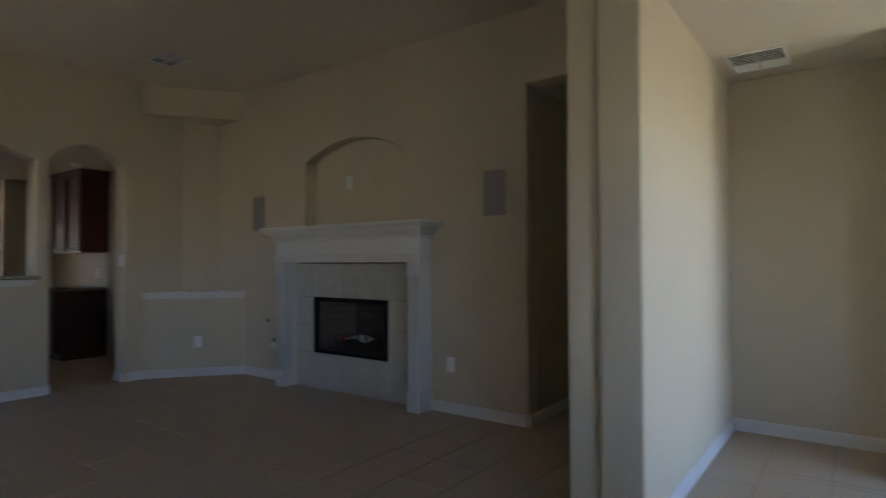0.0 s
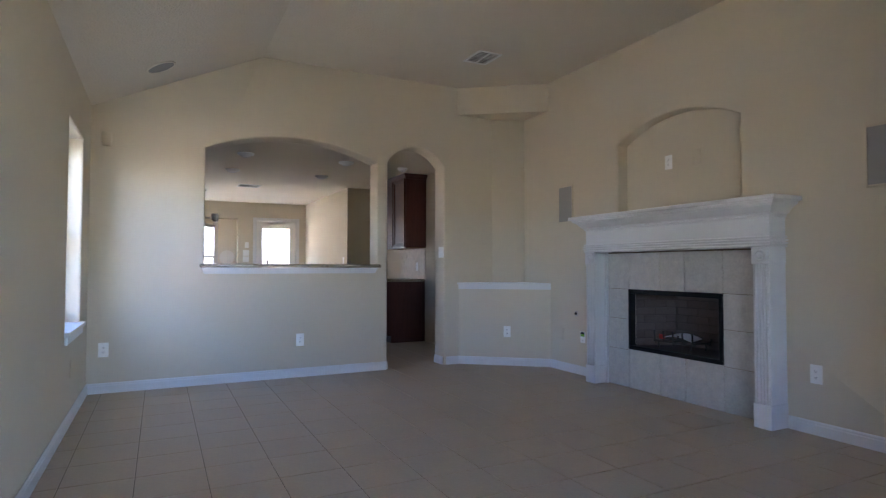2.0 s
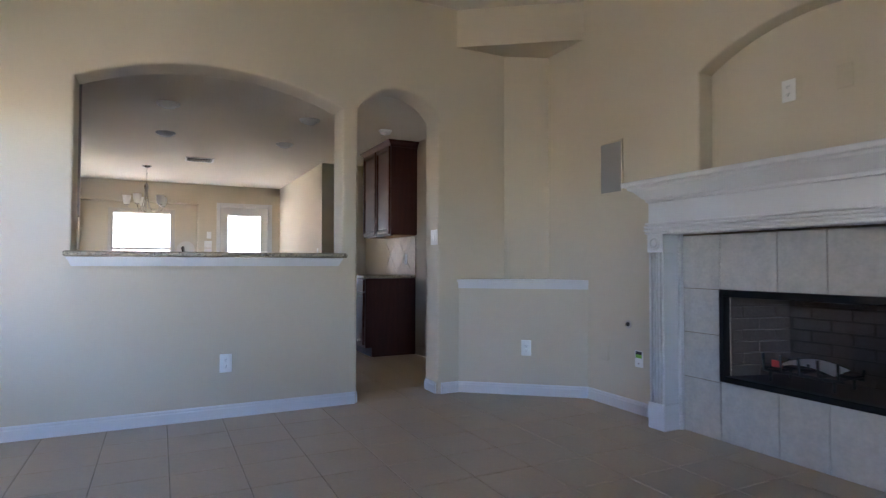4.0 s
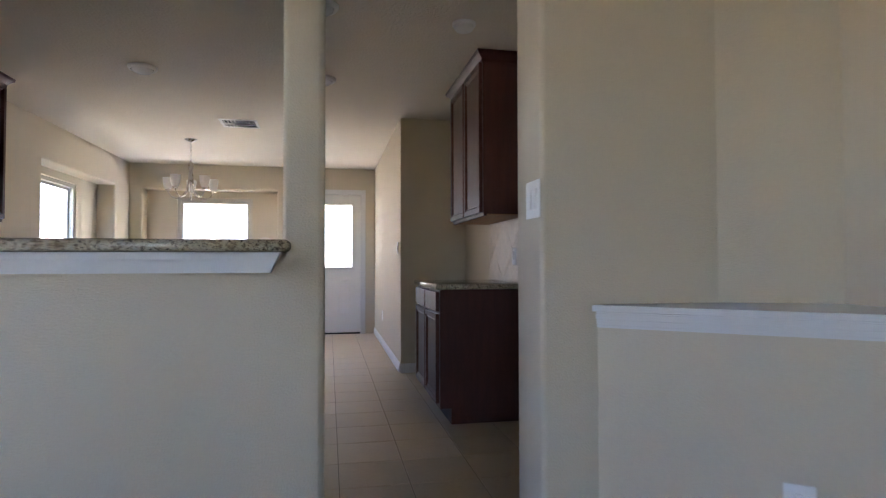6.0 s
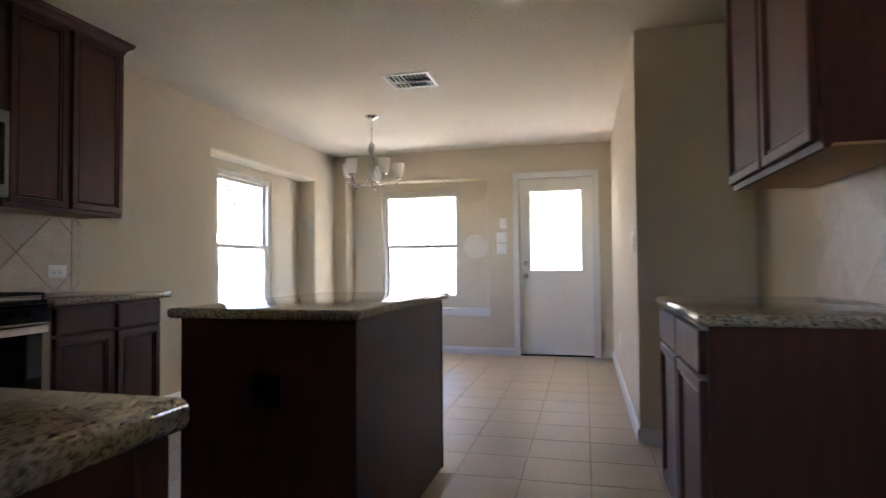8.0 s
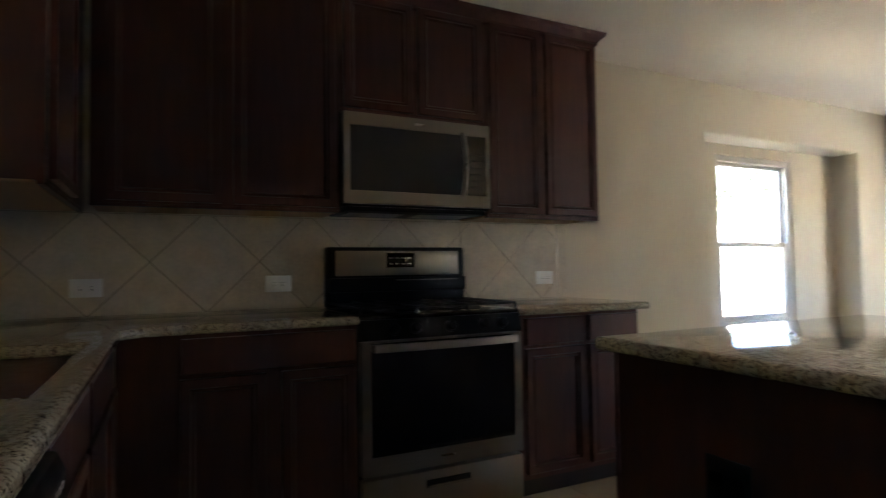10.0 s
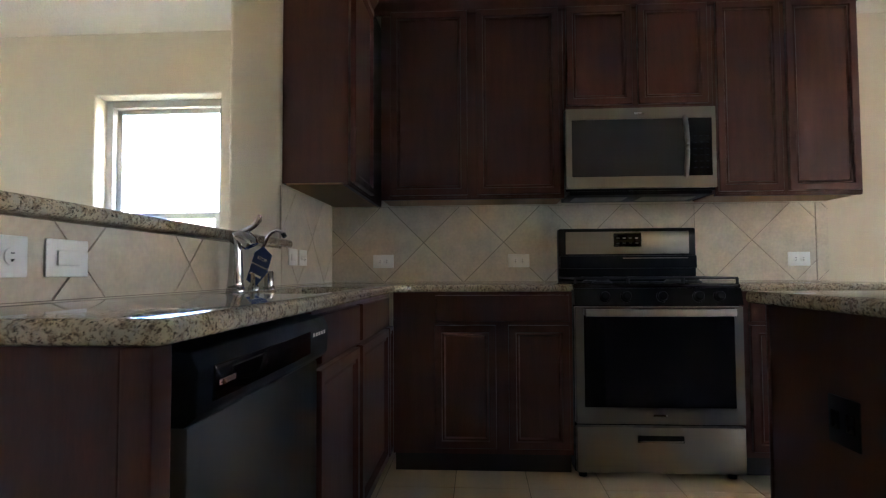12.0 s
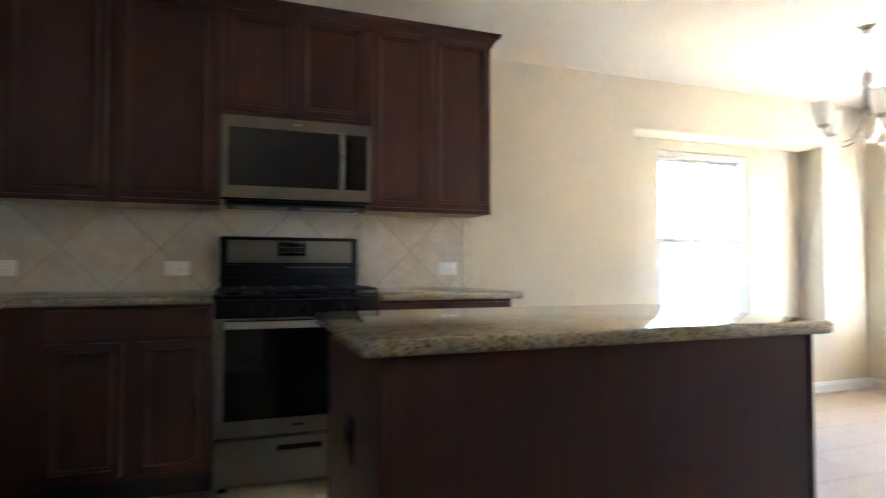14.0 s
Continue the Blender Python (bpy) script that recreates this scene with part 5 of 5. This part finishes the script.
def microwave():
    y0, y1 = 1.588, 2.360
    xf = XW + 0.368
    z0, z1 = 1.408, 1.83
    root = thing("microwave", (XW + 0.2, (y0 + y1) / 2, z0), "stainless over-the-range microwave with dark window", "microwave")
    part("body", boxed(XW + 0.005, xf - 0.03, y0, y1, z0 - 0.012, z1 - 0.002), BLACK, root, smooth=False)
    wy1 = y1 - 0.135
    bm = ring(xf - 0.03, xf, (y0 + 0.001, y1 - 0.001, z0, z1), (y0 + 0.032, y1 - 0.022, z0 + 0.06, z1 - 0.06))
    front = part("front_frame", bm, STEEL, root, "brushed stainless front", smooth=False)
    part("window", boxed(xf - 0.026, xf - 0.004, y0 + 0.031, wy1 - 0.002, z0 + 0.059, z1 - 0.059), MWGLASS, front, "dark glass window", smooth=False)
    part("keypad", boxed(xf - 0.026, xf - 0.003, wy1 + 0.001, y1 - 0.021, z0 + 0.059, z1 - 0.059), BLACKGLASS, front, "black touch keypad", smooth=False)
    for r in range(6):
        for c in range(3):
            y = wy1 + 0.028 + 0.031 * c
            z = z0 + 0.10 + 0.033 * r
            part("key", boxed(xf - 0.003, xf - 0.0024, y - 0.007, y + 0.007, z, z + 0.004), SLOT, front)
    bm = bmesh.new()
    n = 12
    pts = []
    for i in range(n + 1):
        s = -1 + 2 * i / n
        pts.append((xf + 0.012 + 0.032 * (1 - s * s), wy1 - 0.028, (z0 + z1) / 2 + s * 0.158))
    tube(bm, pts, [0.011] + [0.013] * (n - 1) + [0.011], 10)
    part("handle", bm, STEEL, root, "curved stainless handle")
    part("badge", boxed(xf, xf + 0.001, (y0 + y1) / 2 - 0.03, (y0 + y1) / 2 + 0.02, z1 - 0.035, z1 - 0.025), NICKEL, front)
    part("vent_grille", boxed(XW + 0.03, xf - 0.02, y0 + 0.02, y1 - 0.02, z0 - 0.034, z0 - 0.012, bevel=0.005), BLACK, root)
    for k in range(2):
        part("filter", boxed(XW + 0.10, XW + 0.26, y0 + 0.06 + 0.36 * k, y0 + 0.34 + 0.36 * k, z0 - 0.038, z0 - 0.034), MESHG, root, "grey metal filter")


microwave()


def chandelier():
    cx, cy = -1.535, 5.13
    root = thing("chandelier", (cx, cy, ZK), "brushed nickel five-arm chandelier with frosted shades", "chandelier")
    bm = bmesh.new()
    lathe(bm, [(0.066, 0), (0.066, -0.006), (0.05, -0.02), (0.02, -0.03), (0.006, -0.036)], (cx, cy, ZK), seg=24)
    part("canopy", bm, NICKEL, root)
    z = ZK - 0.036
    k = 0
    while z > 2.20:
        bm = bmesh.new()
        ring = [(0.009 * math.cos(a), 0, 0.017 * math.sin(a)) for a in [2 * math.pi * i / 10 for i in range(10)]]
        tube(bm, ring, 0.0022, 5, close=True)
        turn(bm, pose(cx, cy, z - 0.015, 0, 0, 90 * (k % 2)))
        part("chain_link", bm, NICKEL, root)
        z -= 0.027
        k += 1
    bm = bmesh.new()
    lathe(bm, [(0.004, 2.215), (0.012, 2.205), (0.012, 2.195), (0.026, 2.185), (0.028, 2.12), (0.012, 2.105), (0.006, 1.86), (0.010, 1.835), (0.016, 1.81), (0.008, 1.785), (0.003, 1.775)][::-1], (cx, cy, 0), seg=18)
    part("stem", bm, NICKEL, root)
    for i in range(5):
        a = 2 * math.pi * i / 5 + 0.5
        def P(r, zz):
            return (cx + r * math.cos(a), cy + r * math.sin(a), zz)
        bm = bmesh.new()
        tube(bm, [P(0.015, 2.10), P(0.025, 1.98), P(0.05, 1.87), P(0.10, 1.80), P(0.16, 1.785), P(0.215, 1.81), P(0.245, 1.85), P(0.25, 1.875)], 0.0065, 8)
        arm = part("arm", bm, NICKEL, root)
        bm = bmesh.new()
        lathe(bm, [(0.012, 1.868), (0.03, 1.876), (0.028, 1.892), (0.016, 1.91)], (cx + 0.25 * math.cos(a), cy + 0.25 * math.sin(a), 0), seg=16)
        part("cup", bm, NICKEL, arm)
        bm = bmesh.new()
        lathe(bm, [(0.026, 1.885), (0.040, 1.905), (0.050, 1.95), (0.056, 2.02), (0.053, 2.02), (0.046, 1.95), (0.036, 1.91), (0.022, 1.892)], (cx + 0.25 * math.cos(a), cy + 0.25 * math.sin(a), 0), seg=20, caps=False)
        part("shade", bm, FROST, arm, "frosted glass tulip shade")


chandelier()


# ---- outside ----
structure("ground", boxed(-300, 300, -300, 300, -0.5, -0.16), GRASS, "dry pale lawn", "ground")
structure("patio_slab", boxed(-2.6, 3.0, YN + 0.35, YN + 3.2, -0.159, -0.02), CONCRETE, "pale concrete patio slab", "patio")
structure("patio_cover", boxed(-2.7, 3.1, YN + 0.35, YN + 2.6, 2.35, 2.5), STUCCO, "pale patio cover soffit", "patio cover")
structure("patio_beam", boxed(-2.7, 3.1, YN + 2.2, YN + 2.4, 2.05, 2.35), STUCCO, "pale patio beam", "beam")
for x in (-2.2, 2.6):
    structure("patio_post", boxed(x - 0.14, x + 0.14, YN + 2.16, YN + 2.44, -0.02, 2.05, bevel=0.01), STUCCO, "square pale patio post", "post")


def fence(name, a, b, n):
    root = thing(name, ((a[0] + b[0]) / 2, (a[1] + b[1]) / 2, -0.16), "pale cedar privacy fence of upright boards", "fence")
    A, B = Vector((*a, 0)), Vector((*b, 0))
    d = (B - A).normalized()
    ang = math.degrees(math.atan2(d.y, d.x))
    L = (B - A).length
    board = mesh_of(boxed(-L / n / 2 + 0.004, L / n / 2 - 0.004, -0.01, 0.01, 0, 1.8), "board", FENCEW)
    for k in range(n):
        p = A + d * (L * (k + 0.5) / n)
        o = new("board", board)
        o.parent = root
        o.matrix_local = pose(*(Vector((p.x, p.y, -0.16 + 0.01 * ((k * 7) % 3))) - Vector(root.location)), 0, 0, ang)
    for z in (0.25, 1.3):
        bm = turn(boxed(-L / 2, L / 2, 0.012, 0.05, z, z + 0.09), pose((A.x + B.x) / 2, (A.y + B.y) / 2, -0.16, 0, 0, ang))
        part("rail", bm, FENCEW, root, smooth=False)


fence("fence", (-7.5, 16.0), (8.0, 16.0), 100)
fence("fence", (-6.0, -9.0), (-6.0, 15.9), 160)


def house(x0, x1, y0, y1, h, name, label):
    root = thing(name, ((x0 + x1) / 2, (y0 + y1) / 2, -0.16), label, "house")
    part("wall", boxed(x0, x1, y0, y1, -0.16, h), STUCCO, root, smooth=False)
    bm = bmesh.new()
    prism(bm, [(x0 - 0.5, h), (x1 + 0.5, h), ((x0 + x1) / 2, h + 2.4)], "y", y0 - 0.5, y1 + 0.5)
    part("roof", bm, SHINGLE, root, smooth=False)
    x = x0 + 3.0
    w = part("window", boxed(x - 0.28, x + 0.28, y0 - 0.04, y0 + 0.02, h - 1.6, h - 0.85), FARGLASS, root, "far window with glare painted grey into its glass", smooth=False)
    part("frame", boxed(x - 0.35, x + 0.35, y0 - 0.03, y0 + 0.01, h - 1.67, h - 0.78), TRIM, w, smooth=False)


house(-8.0, 7.0, 22.0, 32.0, 4.4, "neighbour_house", "pale house with a small high window beyond the fence")
house(-20.0, -11.0, 4.0, 20.0, 2.9, "neighbour_house", "pale single-storey house beyond the side fence")


def tree(x, y, h):
    root = thing("tree", (x, y, -0.16), "young leafy tree beyond the fence", "tree")
    bm = bmesh.new()
    tube(bm, [(x, y, -0.16), (x + 0.05, y, h * 0.4), (x - 0.05, y + 0.05, h * 0.8)], [0.12, 0.09, 0.03], 8)
    rng = random.Random(5)
    ends = []
    for k in range(9):
        a = rng.uniform(0, 6.28)
        r = rng.uniform(0.6, 1.3)
        e = (x + r * math.cos(a), y + r * math.sin(a), h * rng.uniform(0.55, 0.95))
        tube(bm, [(x, y, h * rng.uniform(0.35, 0.6)), e], [0.045, 0.015], 6)
        ends.append(e)
    part("trunk", bm, BARK, root)
    bm = bmesh.new()
    for e in ends:
        for k in range(170):
            c = Vector(e) + Vector((rng.gauss(0, 0.38), rng.gauss(0, 0.38), rng.gauss(0, 0.32)))
            m = Matrix.Translation(c) @ Euler((rng.uniform(0, 6), rng.uniform(0, 6), rng.uniform(0, 6))).to_matrix().to_4x4()
            v = [bm.verts.new(m @ Vector(p)) for p in ((0, -0.07, 0), (0.03, 0, 0.01), (0, 0.07, 0), (-0.03, 0, 0.01))]
            bm.faces.new(v)
    part("crown", bm, LEAF, root, smooth=False)


tree(-9.0, 13.5, 4.2)


# ---- tiles: backsplash ----
def clip_poly(poly, x0, x1, y0, y1):
    for ax, lim, keep in ((0, x0, 1), (0, x1, -1), (1, y0, 1), (1, y1, -1)):
        out = []
        for i in range(len(poly)):
            p, q = poly[i - 1], poly[i]
            a, b = (p[ax] - lim) * keep, (q[ax] - lim) * keep
            if (a >= 0) != (b >= 0):
                t = a / (a - b)
                out.append((p[0] + (q[0] - p[0]) * t, p[1] + (q[1] - p[1]) * t))
            if b >= 0:
                out.append(q)
        poly = out
        if len(poly) < 3:
            return []
    return poly


def backsplash(name, F, u0, u1, z0, z1, node, label):
    """Diagonal tiles on a wall; F maps across, out, up; node: a corner of four tiles."""
    back = structure(name, turn(boxed(u0, u1, 0.0005, 0.005, z0, z1), F), SGROUT, label, "backsplash")
    h = 0.2365
    g = 0.0022
    i0, i1 = int((u0 - node[0]) / h) - 2, int((u1 - node[0]) / h) + 2
    j0, j1 = int((z0 - node[1]) / h) - 2, int((z1 - node[1]) / h) + 2
    for i in range(i0, i1 + 1):
        for j in range(j0, j1 + 1):
            if (i + j) % 2 == 0:
                continue
            cu, cz = node[0] + i * h, node[1] + j * h
            r = h - g * 1.414
            poly = clip_poly([(cu - r, cz), (cu, cz - r), (cu + r, cz), (cu, cz + r)], u0 + g, u1 - g, z0 + g, z1 - g)
            area = 0.5 * abs(sum(p[0] * q[1] - q[0] * p[1] for p, q in zip(poly, poly[1:] + poly[:1]))) if poly else 0
            if area < 0.0004:
                continue
            bm = bmesh.new()
            prism(bm, poly, "y", 0.004, 0.010)
            turn(bm, F)
            o = new("tile", mesh_of(bm, "tile", SPLASH))
            o.parent = back


backsplash("backsplash_west", FW, YK + 0.012, R0 + 0.8, 0.916, 1.365, (0.80, 1.15), "beige diagonal tile backsplash behind the range")
backsplash("backsplash_range_side", FW, R0 + 0.8, 3.045, 0.916, 1.365, (0.80, 1.15), "beige diagonal tile backsplash beside the range")
backsplash("backsplash_edge", FW, 3.047, 3.115, 0.916, 1.365, (3.05, 1.15 + 0.2365), "beige border tile at the backsplash end")
backsplash("backsplash_bar", FS, -1.83, -0.02, 0.916, BAR - 0.002, (-1.50, 1.0), "beige diagonal tile under the bar top")
backsplash("backsplash_corner", FS, XW + 0.012, -1.832, 0.916, 1.365, (-2.30, 1.155), "beige diagonal tile beside the bar opening")
backsplash("backsplash_buffet", FE, 1.93, 2.88, 0.916, 1.365, (2.25, 1.155), "beige diagonal tile behind the buffet")


# ---- tiles: floors ----
def tile_floor(name, x0, x1, y0, y1, ox, oy, near, label):
    base = structure(name, boxed(x0, x1, y0, y1, -0.12, -0.003), GROUT, label, "floor")
    s, g = 0.336, 0.0019
    whole = mesh_of(boxed(-s / 2 + g, s / 2 - g, -s / 2 + g, s / 2 - g, -0.008, 0.0, bevel=0.0012, seg=1), "tile", TILE)
    rest = bmesh.new()
    i0, i1 = math.floor((x0 - ox) / s), math.ceil((x1 - ox) / s)
    j0, j1 = math.floor((y0 - oy) / s), math.ceil((y1 - oy) / s)
    count = 0
    for i in range(i0, i1):
        for j in range(j0, j1):
            a, b = ox + i * s, oy + j * s
            if a >= x0 and a + s <= x1 and b >= y0 and b + s <= y1:
                if count < 290 and near[0] < a < near[1] and near[2] < b < near[3]:
                    o = new("tile", whole)
                    o.parent = base
                    o.location = (a + s / 2, b + s / 2, 0)
                    count += 1
                else:
                    box(rest, a + g, a + s - g, b + g, b + s - g, -0.008, 0.0)
            else:
                a1, b1 = min(a + s, x1), min(b + s, y1)
                a, b = max(a, x0), max(b, y0)
                if a1 - a > 0.012 and b1 - b > 0.012:
                    box(rest, a + g, a1 - g, b + g, b1 - g, -0.008, 0.0)
    o = new("outer_tiles", mesh_of(rest, "outer_tiles", TILE))
    o.parent = base
    tagged(o, kind="stuff")


tile_floor("floor_living", XL, XE, YS, 0.0, 0.385, 0.0, (-2.7, 1.7, -6.5, 0.0), "beige ceramic tile floor of the living room")
tile_floor("floor_kitchen", XW, XB, 0.0, YN, 0.385, 0.0, (-2.7, 1.4, 0.0, 6.9), "beige ceramic tile floor of the kitchen")
tile_floor("floor_hall", XE, 3.04, YS, 0.0, 0.385, 0.0, (9, 9, 9, 9), "beige ceramic tile floor of entry and hall")
